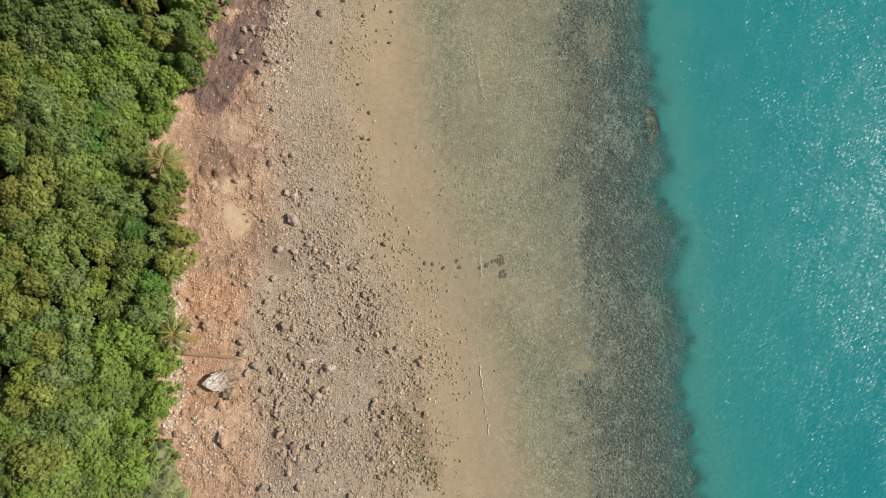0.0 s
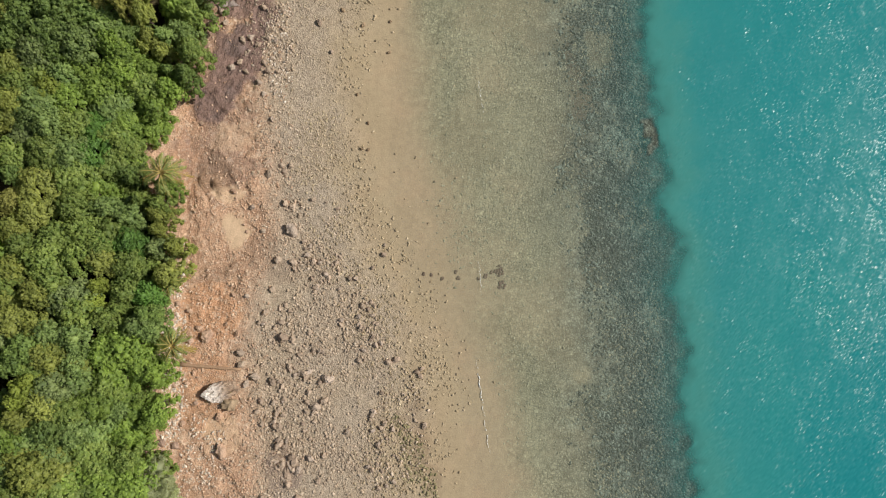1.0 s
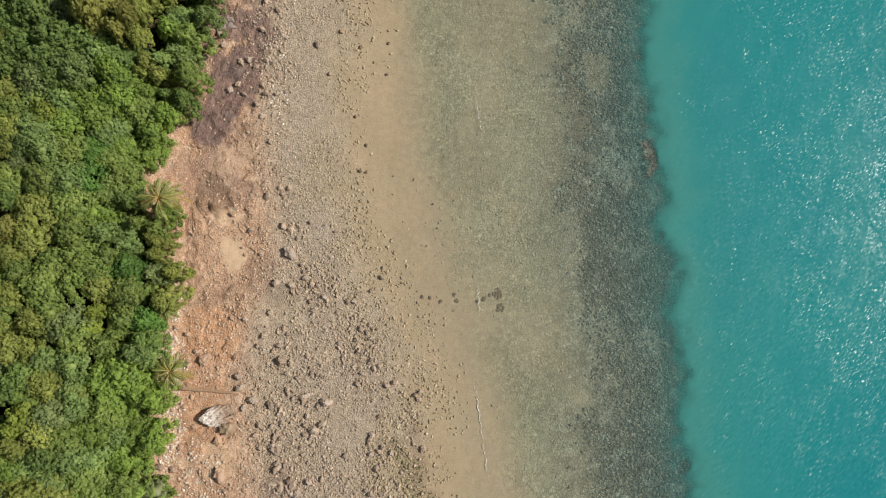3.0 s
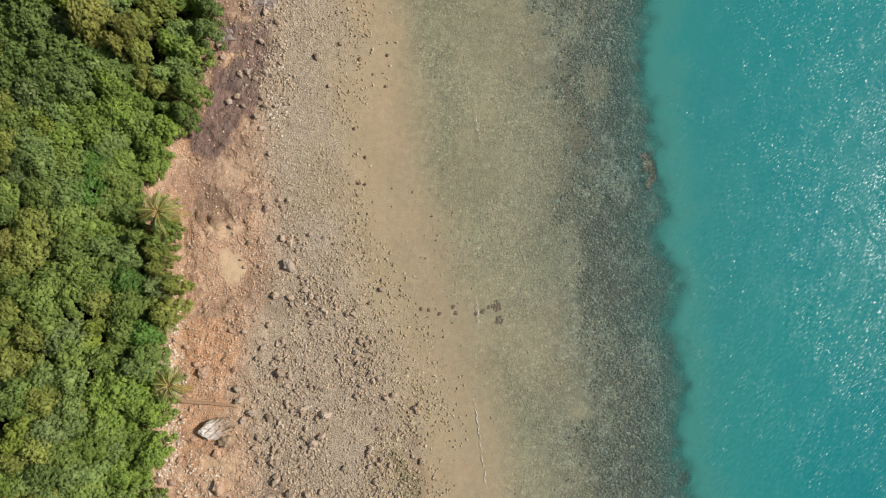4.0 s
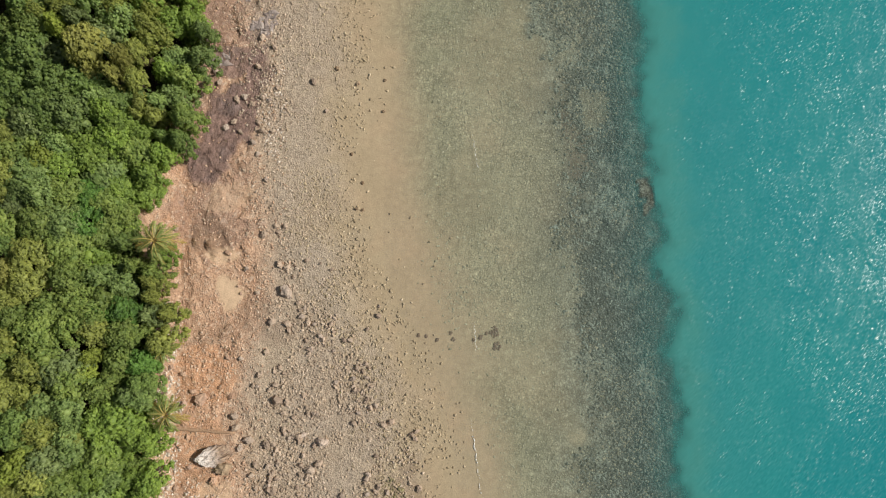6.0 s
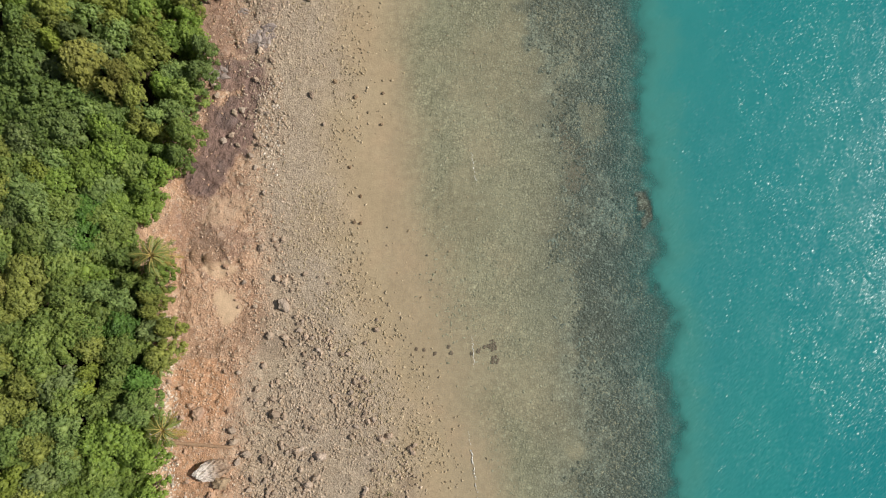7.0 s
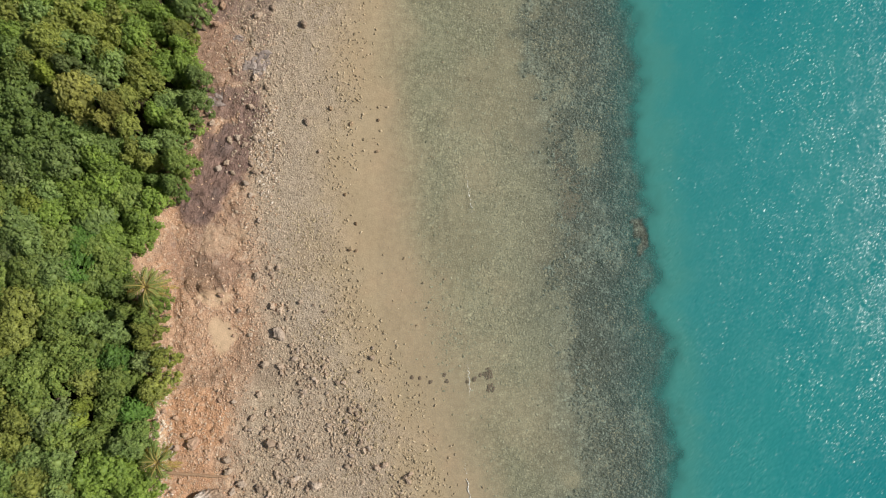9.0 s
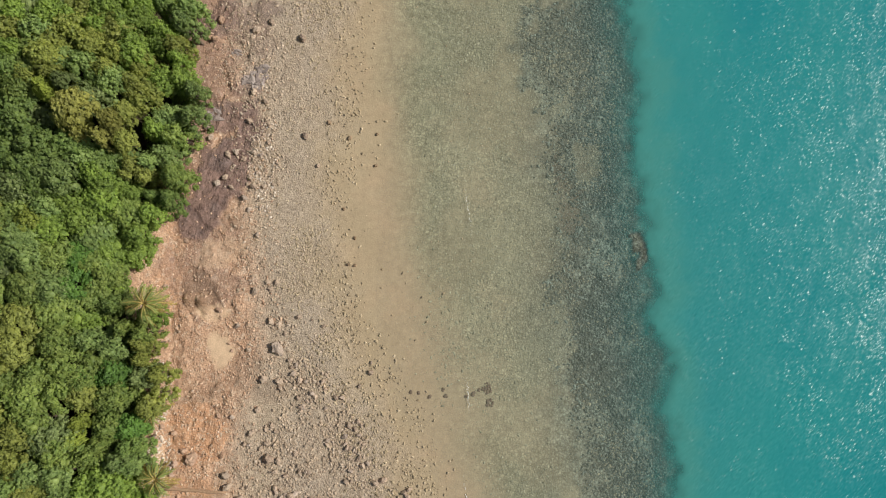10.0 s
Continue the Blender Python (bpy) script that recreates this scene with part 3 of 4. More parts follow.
TREE_TALL, TREE_RADIUS = 8.0, 2.7
CROWNS, TRUNKS, TREE_KINDS = {}, {}, {}
PLANTED, CANOPY = [], []
TREE_WORDS = {"g": "mid-green broadleaf tree with a dense rounded crown", "b": "bright green broadleaf tree with a lush lumpy crown",
              "d": "dark green broadleaf tree with a dense crown", "o": "olive-yellow broadleaf tree with a knobbly crown",
              "s": "grey-green broadleaf tree with a fine-leaved crown", "y": "yellow-green broadleaf tree with a sunlit crown",
              "q": "dull olive broadleaf tree with a knobbly crown", "n": "dusky grey-green broadleaf tree with a lumpy crown",
              "l": "lime-yellow broadleaf tree catching the sun", "e": "emerald green broadleaf tree with a smooth crown"}


def tree(x, y, top, radius, kind, low=False, long=0.0):
    """A broadleaf tree whose crown's top stands at the height top above the sea; long: how much longer the crown is along the shore."""
    edge = x > float(along(TREES, y)) - (4.2 if y < 20 else 2.2)
    shape = random.randrange(5) + (10 if edge else 5 * low)
    tall = 7.6 if edge else 4.6
    if (kind, shape) not in TREE_KINDS:
        if shape not in CROWNS:
            CROWNS[shape] = crown_mesh(40 + shape, TREE_RADIUS, tall, (34 if edge else 24) + 3 * (shape % 5), 4600 if edge else 2100 if low else 3900, 0.39 if low and not edge else 0.295, 0.24 if low and not edge else 0.185, fall=0.7 if edge else 0.5)
            TRUNKS[shape] = trunk_mesh(60 + shape, TREE_TALL - 2.6, TREE_RADIUS)
            held = bpy.data.meshes.new("trunk")
            TRUNKS[shape].to_mesh(held)
            TRUNKS[shape] = held
        ob = tagged(new("tree"), TREE_WORDS[kind] + " on the slope", "tree", "trees of the coastal wood")
        crown = part("crown", CROWNS[shape].copy(), LEAVES[kind], ob)
        crown.location = (0, 0, TREE_TALL - (6.9 if edge else 4.6))
        part("trunk", TRUNKS[shape], BARK, ob)
        TREE_KINDS[kind, shape] = made = ob
    else:
        made = copy_thing(TREE_KINDS[kind, shape], Matrix())
    PLANTED.append((x, y))
    CANOPY.append((x, y, top))
    base = height_at(x, y) - 0.1
    s = radius / TREE_RADIUS
    turn = random.uniform(0, 360)
    made.matrix_basis = pose(x, y, base, random.uniform(-5, 5), random.uniform(-5, 5), 0 if long else turn) @ Matrix.Diagonal((s * random.uniform(0.92, 1.08), s * (long or random.uniform(0.92, 1.08)), max(top - base, 2.0) / TREE_TALL, 1))


tree(-37.4, 22.0, 16.2, 1.72, "o", long=1.63)
tree(-35.2, 22.0, 15.0, 1.00, "o", long=1.50)
tree(-35.7, 19.4, 14.2, 1.01, "o", long=1.50)
tree(-34.2, 22.9, 12.6, 1.03, "q", long=1.56)
tree(-34.6, 20.2, 12.0, 1.04, "q", long=1.50)
tree(-33.9, 26.4, 11.4, 1.83, "y")
tree(-35.9, 26.0, 12.4, 2.09, "s")
tree(-32.1, 27.5, 9.3, 2.04, "b")
tree(-29.8, 27.6, 8.5, 1.84, "b")
tree(-28.2, 26.5, 8.8, 1.46, "s")
tree(-28.1, 23.4, 8.7, 1.83, "s")
tree(-30.6, 23.6, 8.8, 1.97, "s")
tree(-32.3, 22.0, 9.5, 1.81, "b")
tree(-29.8, 21.7, 8.5, 2.06, "g")
tree(-30.7, 19.3, 8.7, 1.90, "s")
tree(-32.1, 18.5, 9.8, 1.44, "s")
tree(-29.8, 16.6, 9.6, 1.74, "g")
tree(-32.6, 16.4, 9.1, 1.31, "q")
tree(-33.6, 17.5, 10.3, 1.43, "q")
tree(-34.3, 16.1, 10.2, 1.08, "q")
tree(-30.6, 13.5, 8.6, 1.47, "d")
tree(-31.7, 14.1, 8.5, 1.17, "d")
tree(-44.0, 21.6, 14.9, 3.00, "d")
tree(-41.6, 19.5, 14.8, 2.70, "d")
tree(-46.4, 23.6, 14.4, 2.41, "g")
tree(-43.8, 24.6, 14.9, 2.68, "g")
tree(-41.0, 25.3, 15.1, 1.50, "l")
tree(-46.8, 20.5, 13.9, 2.43, "d")
tree(-45.5, 18.0, 14.0, 2.58, "d")
tree(-42.4, 16.5, 14.0, 2.89, "d")
tree(-39.2, 19.1, 13.4, 2.30, "d")
tree(-38.0, 17.4, 12.3, 1.86, "s")
tree(-40.0, 15.3, 13.9, 2.28, "s")
tree(-44.1, 14.5, 13.6, 2.58, "n")
tree(-47.0, 15.8, 13.7, 1.98, "d")
tree(-47.2, 13.3, 13.3, 1.99, "y")
tree(-37.1, 16.2, 10.9, 2.53, "b")
tree(-38.0, 16.6, 12.0, 1.72, "b")
tree(-35.8, 15.7, 10.8, 1.91, "b")
tree(-40.6, 13.4, 11.7, 2.04, "b")
tree(-43.2, 11.1, 12.9, 1.85, "l")
tree(-46.6, 11.5, 13.2, 1.99, "g")
tree(-46.6, 9.3, 13.5, 2.14, "y")
tree(-44.3, 8.8, 13.2, 2.15, "s")
tree(-41.9, 12.0, 12.4, 1.86, "s")
tree(-41.3, 9.8, 11.9, 2.19, "b")
tree(-36.6, 13.9, 10.4, 2.56, "b")
tree(-34.2, 14.5, 8.9, 2.05, "b")
tree(-38.8, 11.4, 10.6, 2.56, "b")
tree(-36.7, 11.1, 8.2, 2.31, "b")
tree(-32.6, 12.5, 8.7, 1.76, "b")
tree(-34.1, 9.8, 8.6, 2.06, "b")
tree(-44.3, 7.0, 13.0, 2.15, "s")
tree(-42.6, 6.8, 13.4, 1.69, "s")
tree(-47.1, 7.1, 12.9, 2.15, "y")
tree(-41.0, 6.8, 11.7, 2.20, "g")
tree(-39.2, 7.2, 9.9, 2.41, "e")
tree(-36.9, 8.2, 8.9, 2.29, "b")
tree(-34.4, 7.7, 6.9, 2.02, "b")
tree(-39.0, 3.6, 11.1, 2.38, "e")
tree(-41.1, 3.7, 12.3, 2.17, "s")
tree(-36.5, 4.8, 9.4, 1.78, "g")
tree(-35.1, 2.3, 9.8, 1.29, "d")
tree(-46.6, 3.6, 13.1, 2.15, "g")
tree(-43.1, 3.3, 13.0, 2.30, "g")
tree(-46.4, 1.0, 12.8, 1.54, "d")
tree(-43.8, -0.1, 13.2, 2.46, "q")
tree(-41.0, 1.2, 12.1, 2.50, "g")
tree(-38.8, 0.4, 9.9, 2.58, "b")
tree(-34.6, -0.7, 9.9, 1.21, "g")
tree(-31.6, 0.7, 8.7, 1.32, "b")
tree(-32.3, -1.1, 9.6, 1.30, "g")
tree(-37.4, -2.1, 11.1, 1.89, "s")
tree(-35.5, -2.3, 10.1, 2.42, "s")
tree(-32.1, -2.5, 9.5, 1.23, "y")
tree(-46.1, -1.9, 13.2, 1.84, "o")
tree(-43.3, -2.6, 13.4, 2.15, "q")
tree(-40.3, -2.3, 12.7, 2.32, "g")
tree(-45.0, -4.9, 13.7, 1.83, "y")
tree(-41.8, -5.0, 12.7, 2.00, "g")
tree(-39.5, -5.0, 12.4, 2.17, "g")
tree(-35.5, -5.7, 10.2, 2.24, "e")
tree(-36.7, -5.9, 10.9, 1.58, "e")
tree(-38.1, -6.2, 11.6, 1.73, "g")
tree(-32.7, -4.6, 9.5, 1.02, "y")
tree(-32.4, -6.3, 8.5, 1.61, "n")
tree(-30.7, -6.0, 8.4, 1.32, "y")
tree(-44.8, -6.7, 13.5, 1.99, "g")
tree(-45.3, -8.6, 14.0, 1.98, "y")
tree(-42.1, -7.9, 13.8, 2.44, "g")
tree(-39.4, -7.9, 12.8, 2.17, "g")
tree(-37.6, -8.2, 11.7, 1.88, "q")
tree(-35.3, -8.3, 10.6, 2.23, "g")
tree(-31.4, -8.6, 9.6, 1.81, "q")
tree(-33.6, -7.9, 9.8, 1.29, "g")
tree(-37.1, -10.9, 11.8, 1.18, "l")
tree(-37.6, -12.6, 12.0, 1.25, "l")
tree(-42.6, -11.1, 14.4, 1.88, "y")
tree(-44.7, -10.4, 14.1, 1.97, "g")
tree(-45.3, -12.4, 13.9, 1.67, "y")
tree(-39.9, -11.5, 13.2, 2.46, "n")
tree(-41.2, -10.0, 13.5, 2.14, "g")
tree(-35.1, -10.7, 10.8, 2.06, "g")
tree(-33.6, -11.1, 10.2, 1.79, "e")
tree(-35.2, -12.5, 10.7, 1.43, "g")
tree(-32.6, -13.3, 10.3, 1.57, "d")
tree(-34.3, -14.8, 10.5, 2.23, "s")
tree(-36.6, -14.4, 11.7, 2.04, "g")
tree(-39.1, -13.5, 13.3, 2.45, "g")
tree(-42.4, -14.3, 13.5, 1.98, "y")
tree(-44.7, -14.3, 13.8, 2.13, "q")
tree(-41.2, -15.6, 13.5, 1.98, "s")
tree(-39.0, -15.7, 12.8, 2.16, "s")
tree(-32.5, -15.4, 10.3, 1.43, "s")
tree(-36.8, -17.3, 11.4, 2.52, "b")
tree(-34.6, -17.4, 10.9, 2.70, "b")
tree(-35.6, -19.6, 10.6, 2.87, "b")
tree(-33.7, -19.2, 9.4, 2.17, "b")
tree(-32.2, -20.4, 9.0, 1.89, "b")
tree(-43.5, -17.2, 14.3, 2.11, "d")
tree(-41.4, -17.3, 13.6, 1.83, "y")
tree(-40.7, -18.6, 13.4, 1.84, "y")
tree(-39.2, -18.5, 12.7, 1.86, "s")
tree(-44.4, -18.8, 13.9, 1.97, "d")
tree(-42.9, -21.3, 14.4, 2.04, "l")
tree(-43.8, -22.1, 14.2, 1.36, "l")
tree(-40.5, -21.1, 13.7, 2.44, "n")
tree(-38.6, -20.5, 12.3, 2.02, "s")
tree(-37.9, -19.1, 12.1, 1.09, "y")
tree(-41.5, -23.1, 13.8, 2.13, "q")
tree(-39.9, -23.2, 12.6, 2.47, "g")
tree(-37.3, -23.3, 11.2, 2.68, "b")
tree(-35.6, -24.3, 9.2, 1.62, "s")
tree(-34.3, -24.3, 8.0, 1.98, "b")
tree(-32.2, -24.0, 8.8, 1.75, "b")
tree(-44.2, -24.3, 13.5, 1.83, "y")
tree(-41.0, -25.6, 13.1, 2.00, "d")
tree(-39.0, -25.9, 12.1, 2.34, "s")
tree(-37.2, -26.3, 10.4, 2.23, "s")
tree(-34.7, -26.7, 8.6, 2.62, "b")
tree(-33.1, -25.8, 8.6, 1.47, "b")
tree(-41.8, 27.8, 15.6, 1.93, "y")
tree(-41.1, 26.5, 14.6, 1.80, "y")
tree(-42.7, 25.9, 14.9, 1.49, "y")
tree(-45.2, 28.6, 15.0, 1.87, "b")
tree(-44.9, 30.8, 14.7, 2.10, "y")
tree(-42.4, 31.4, 14.4, 1.96, "s")
tree(-44.8, 33.2, 14.4, 2.11, "b")
tree(-39.9, 31.1, 13.2, 2.14, "y")
tree(-38.8, 31.9, 12.9, 1.00, "l")
tree(-37.7, 30.6, 12.7, 2.01, "y")
tree(-40.0, 28.0, 14.0, 1.82, "s")
tree(-38.0, 27.3, 13.7, 1.98, "s")
tree(-36.5, 27.9, 12.7, 1.54, "y")
tree(-35.8, 30.1, 11.9, 1.72, "y")
tree(-34.4, 29.2, 11.2, 2.06, "b")
tree(-34.2, 31.7, 10.7, 2.00, "b")
tree(-35.7, 33.9, 10.6, 1.99, "b")
tree(-33.7, 34.1, 9.7, 1.73, "b")
tree(-31.8, 33.7, 8.9, 1.75, "b")
tree(-32.2, 32.2, 8.5, 1.77, "b")
tree(-29.9, 31.9, 8.6, 1.62, "y")
tree(-30.3, 30.5, 8.0, 1.33, "b")
tree(-32.7, 29.4, 9.9, 1.22, "y")
tree(-33.3, 27.8, 10.8, 1.35, "y")
tree(-28.7, 36.0, 9.0, 1.74, "s")
tree(-29.0, 34.3, 9.2, 1.60, "s")
tree(-31.8, 36.6, 8.6, 1.32, "s")
tree(-34.6, 36.3, 10.2, 1.80, "b")
tree(-37.2, 35.1, 11.4, 2.21, "b")
tree(-39.2, 34.9, 12.2, 2.02, "y")
tree(-40.3, 33.6, 12.7, 1.85, "b")
tree(-38.2, 33.0, 12.0, 1.71, "b")
tree(-44.7, 26.2, 15.5, 1.93, "d")
tree(-39.3, 25.2, 15.3, 1.34, "n")
tree(-42.2, -29.6, 13.6, 3.04, "y")
tree(-36.9, -31.9, 10.5, 3.13, "b")
tree(-40.8, -32.7, 12.8, 3.10, "g")
tree(-36.2, -35.6, 9.8, 3.05, "g")
tree(-32.6, -36.8, 8.0, 2.88, "b")
tree(-42.3, -34.0, 13.5, 3.04, "b")
tree(-38.8, -36.2, 11.4, 3.16, "g")
tree(-35.2, -1.5, 6.8, 1.7, "s")
tree(-34.6, 38.4, 9.2, 3.14, "b")
tree(-32.2, 40.5, 7.6, 2.90, "b")


# dark hollows between the crowns; the first two stand in for an olive's shadow
HOLLOWS = [(-40.5, 22.6), (-40.5, 20.7), (-32.7, 15.3), (-36.4, -13.2), (-35.7, -22.8), (-43.4, -25.7)]


# lower trees close the gaps, and the wood goes on up the slope and along the shore
def wood_between():
    r = random.Random(5)
    far = []
    listed = np.array(CANOPY)
    for i in range(25):
        for j in range(79):
            x, y = -65 + i * 1.33 + r.uniform(-0.5, 0.5), -52 + j * 1.33 + r.uniform(-0.5, 0.5)
            beyond = x < -47.5 or y < -40 or y > 41
            if x > float(along(TREES, y)) - 1.9 or min(math.hypot(x - a, y - b) for a, b in HOLLOWS) < 0.8 or min(math.hypot(x - a, y - b) for a, b in PLANTED) < (3.2 if beyond else 1.55 if y > 24 else 1.75):
                continue
            top = float(np.interp(-x, (28, 31, 34, 37, 40, 43, 46, 52, 60), (4.0, 6, 8.3, 10.2, 12.4, 14.6, 16, 18, 20)))
            weight = (np.hypot(listed[:, 0] - x, listed[:, 1] - y) + 0.4) ** -3.0
            if beyond:
                PLANTED.append((x, y))
                far.append((x, y, top - 4.6, r.uniform(1.0, 1.25), r.uniform(0, math.tau)))
            else:
                tree(x, y, float((weight * listed[:, 2]).sum() / weight.sum()) - 0.45, r.uniform(2.1, 2.7), r.choice("gbdsyggn"), True)
    # the wood further up the slope and along the shore, one mass of crowns
    crown = crown_mesh(77, TREE_RADIUS, 4.6, 16, 480, 0.75, 0.55)
    v, f = np.empty(len(crown.vertices) * 3), np.empty(len(crown.loops), np.int32)
    crown.vertices.foreach_get("co", v)
    crown.loops.foreach_get("vertex_index", f)
    v, f = v.reshape(-1, 3), f.reshape(-1, 3)
    verts = [np.stack([(v[:, 0] * math.cos(t) - v[:, 1] * math.sin(t)) * s + x, (v[:, 0] * math.sin(t) + v[:, 1] * math.cos(t)) * s + y, v[:, 2] + z], -1) for x, y, z, s, t in far]
    me = bpy.data.meshes.new("wood")
    fill(me, np.concatenate(verts), np.concatenate([f + k * len(v) for k in range(len(far))]))
    me.materials.append(LEAVES["g"])
    bpy.data.meshes.remove(crown)
    tagged(new("wood", me), "dense green broadleaf wood going on up the slope", "wood", kind="stuff")


wood_between()


def edge_bushes():
    """Low leafy bushes that close the foot of the wood."""
    r = random.Random(17)
    made = {}
    for k in range(36):
        y = -37 + k * 2.05 + r.uniform(-0.5, 0.5)
        x = float(along(TREES, y)) - 1.3 + r.uniform(-0.4, 0.3)
        if min(math.hypot(x - a, y - b) for a, b in ((-30.1, -17.0), (-31.7, 2.1), (-32.4, 0.8), (-31.6, -10.0), (-32.7, 15.3), (-31.6, -35.2), (-33.3, -33.2))) < 2.0:
            continue
        kind, shape = r.choice("gbgsgy"), r.randrange(3)
        base, size, tall = height_at(x, y) - 0.1, r.uniform(1.25, 1.75), r.uniform(2.3, 3.4)
        if (kind, shape) in made:
            ob = copy_thing(made[kind, shape], Matrix())
        else:
            ob = made[kind, shape] = tagged(new("bush"), {"g": "mid-green", "b": "bright green", "s": "grey-green", "y": "yellow-green"}[kind] + " leafy bush at the foot of the wood", "bush", "bushes at the wood's edge")
            part("crown", crown_mesh(120 + shape, 1.0, 1.0, 15, 1500, 0.17, 0.11, fall=0.66), LEAVES[kind], ob)
            part("trunk", trunk_mesh(130 + shape, 0.7, 0.8), BARK, ob).scale = (0.35, 0.35, 1)
        ob.matrix_basis = pose(x, y, base, 0, 0, r.uniform(0, 360)) @ Matrix.Diagonal((size, size, tall, 1))


edge_bushes()


def frond_meshes(seed, length, rise, fall):
    """A pinnate palm frond along +x: its midrib, and its two rows of narrow hanging leaflets."""
    r = random.Random(seed)
    rib, bm = bmesh.new(), bmesh.new()
    n = 30
    spine = [Vector((length * s * (1 - 0.12 * s), 0.06 * math.sin(s * 5 + seed), rise * s - fall * s * s)) for s in (k / n for k in range(n + 1))]
    tube(rib, spine[::5], [0.07 * (1 - 0.13 * k) for k in range(len(spine[::5]))], 5)
    for k in range(4, n + 1):
        s = k / n
        reach = length * 0.21 * math.sin(math.pi * min(1, 0.2 + 0.74 * s)) + 0.05
        for side in (-1, 1):
            if r.random() < 0.12:
                continue
            tip = spine[k] + Vector((reach * r.uniform(0.6, 1.0), side * reach * r.uniform(0.55, 0.85), -reach * r.uniform(0.2, 0.9)))
            mid = spine[k].lerp(tip, 0.5) + Vector((0, 0, 0.07))
            w = Vector((0.026, -side * 0.01, 0))
            a, b = bm.verts.new(spine[k] - w), bm.verts.new(spine[k] + w)
            c, d = bm.verts.new(mid + w * 1.1), bm.verts.new(mid - w * 1.1)
            e = bm.verts.new(tip)
            bm.faces.new((a, b, c, d)), bm.faces.new((d, c, e))
    return rib, bm


def palm(x, y, top, length, lean, seed, label):
    """A coconut palm: the crown's heart stands over x, y at the height top; lean is the way the trunk comes from its foot."""
    r = random.Random(seed)
    fx, fy = x - lean[0], y - lean[1]
    base = height_at(fx, fy)
    ob = tagged(new("palm_tree"), label, "palm", "palms at the edge of the wood")
    ob.location = (fx, fy, base)
    bm = bmesh.new()
    stem = [Vector((lean[0] * s ** 1.6, lean[1] * s ** 1.6, -0.3 + (top - base + 0.1) * s)) for s in (k / 12 for k in range(13))]
    tube(bm, stem, [0.24 if k == 0 else 0.15 + 0.012 * (k % 2) - 0.003 * k for k in range(13)], 10)
    part("trunk", bm, PALM_BARK, ob)
    heart = Vector((lean[0], lean[1], top - base))
    count = 20
    for k in range(count):
        young = k / count
        yellow = young < 0.3 and r.random() < 0.75
        rib, leaflets = frond_meshes(seed * 50 + k, length * r.uniform(0.85, 1.1) * (1 - 0.25 * young), 0.5 + 2.0 * young, length * (0.85 - 0.35 * young))
        f = part("frond", leaflets, FROND_YELLOW if yellow else FROND_GREEN, ob, "yellowed drooping frond" if yellow else "")
        f.matrix_basis = Matrix.Translation(heart) @ pose(0, 0, 0, r.uniform(-12, 12), 0, k * 137.5 + r.uniform(-14, 14))
        part("midrib", rib, FROND_YELLOW, f, "pale yellow midrib")
    bm = bmesh.new()
    for k in range(7):
        bmesh.ops.create_icosphere(bm, subdivisions=2, radius=0.13, matrix=Matrix.Translation(heart + Vector((math.cos(k * 0.9) * 0.26, math.sin(k * 0.9) * 0.26, -0.22 - 0.05 * (k % 2)))))
    part("coconuts", bm, FROND_GREEN, ob, "bunch of green coconuts")


palm(-31.7, 2.1, 8.7, 3.1, (1.4, -0.4), 3, "coconut palm with yellowing lower fronds at the wood's edge")
palm(-30.1, -17.0, 7.6, 2.7, (1.0, -0.3), 4, "green coconut palm leaning over the red soil")
palm(-31.6, -10.0, 6.0, 2.3, (0.6, 0.2), 5, "small coconut palm half hidden by shrubs")


def shrub(x, y, top, radius, seed):
    base = height_at(x, y) - 0.1
    ob = tagged(new("shrub"), "grey-green shrub with long thin leaves over the gravel", "shrub", "narrow-leaved shrubs")
    ob.location = (x, y, base)
    crown = part("crown", crown_mesh(seed, radius, (top - base) * 0.75, 16, 3600, 0.85, 0.085, 1.6, 17), SHRUB_LEAF, ob)
    crown.location = (0, 0, (top - base) * 0.25)
    part("trunk", trunk_mesh(seed, (top - base) * 0.6, radius), BARK, ob)


shrub(-33.3, -33.2, 7.2, 3.7, 91)
shrub(-31.6, -35.2, 5.2, 2.4, 92)


# ---- rocks ----
def rock_mesh(seed, corners=15, cuts=2, flat=0.9, rough=1.0):
    """An angular rock: the hull of random corners, its faces split and roughened."""
    r = random.Random(seed)
    bm = bmesh.new()
    for k in range(corners):
        h = 1 - 2 * (k + 0.5) / corners
        a, w = k * 2.4 + r.uniform(-0.5, 0.5), math.sqrt(1 - h * h) * r.uniform(0.8, 1.12)
        bm.verts.new((math.cos(a) * w * 1.12, math.sin(a) * w, h * flat * r.uniform(0.85, 1.1)))
    hull = bmesh.ops.convex_hull(bm, input=bm.verts)
    bmesh.ops.delete(bm, geom=list({g for g in hull["geom_interior"] + hull["geom_unused"] if isinstance(g, bmesh.types.BMVert)}), context="VERTS")
    if cuts:
        bmesh.ops.subdivide_edges(bm, edges=bm.edges, cuts=cuts, use_grid_fill=True)
        for v in bm.verts:
            k = v.co.copy()
            v.co *= 1 + rough * 0.2 * noise.noise(k * 2.2 + Vector((seed, 0, 0))) + 0.09 * noise.noise(k * 6 + Vector((0, seed, 0)))
    me = bpy.data.meshes.new("rock")
    bm.to_mesh(me)
    bm.free()
    return me


ROCKS = {}


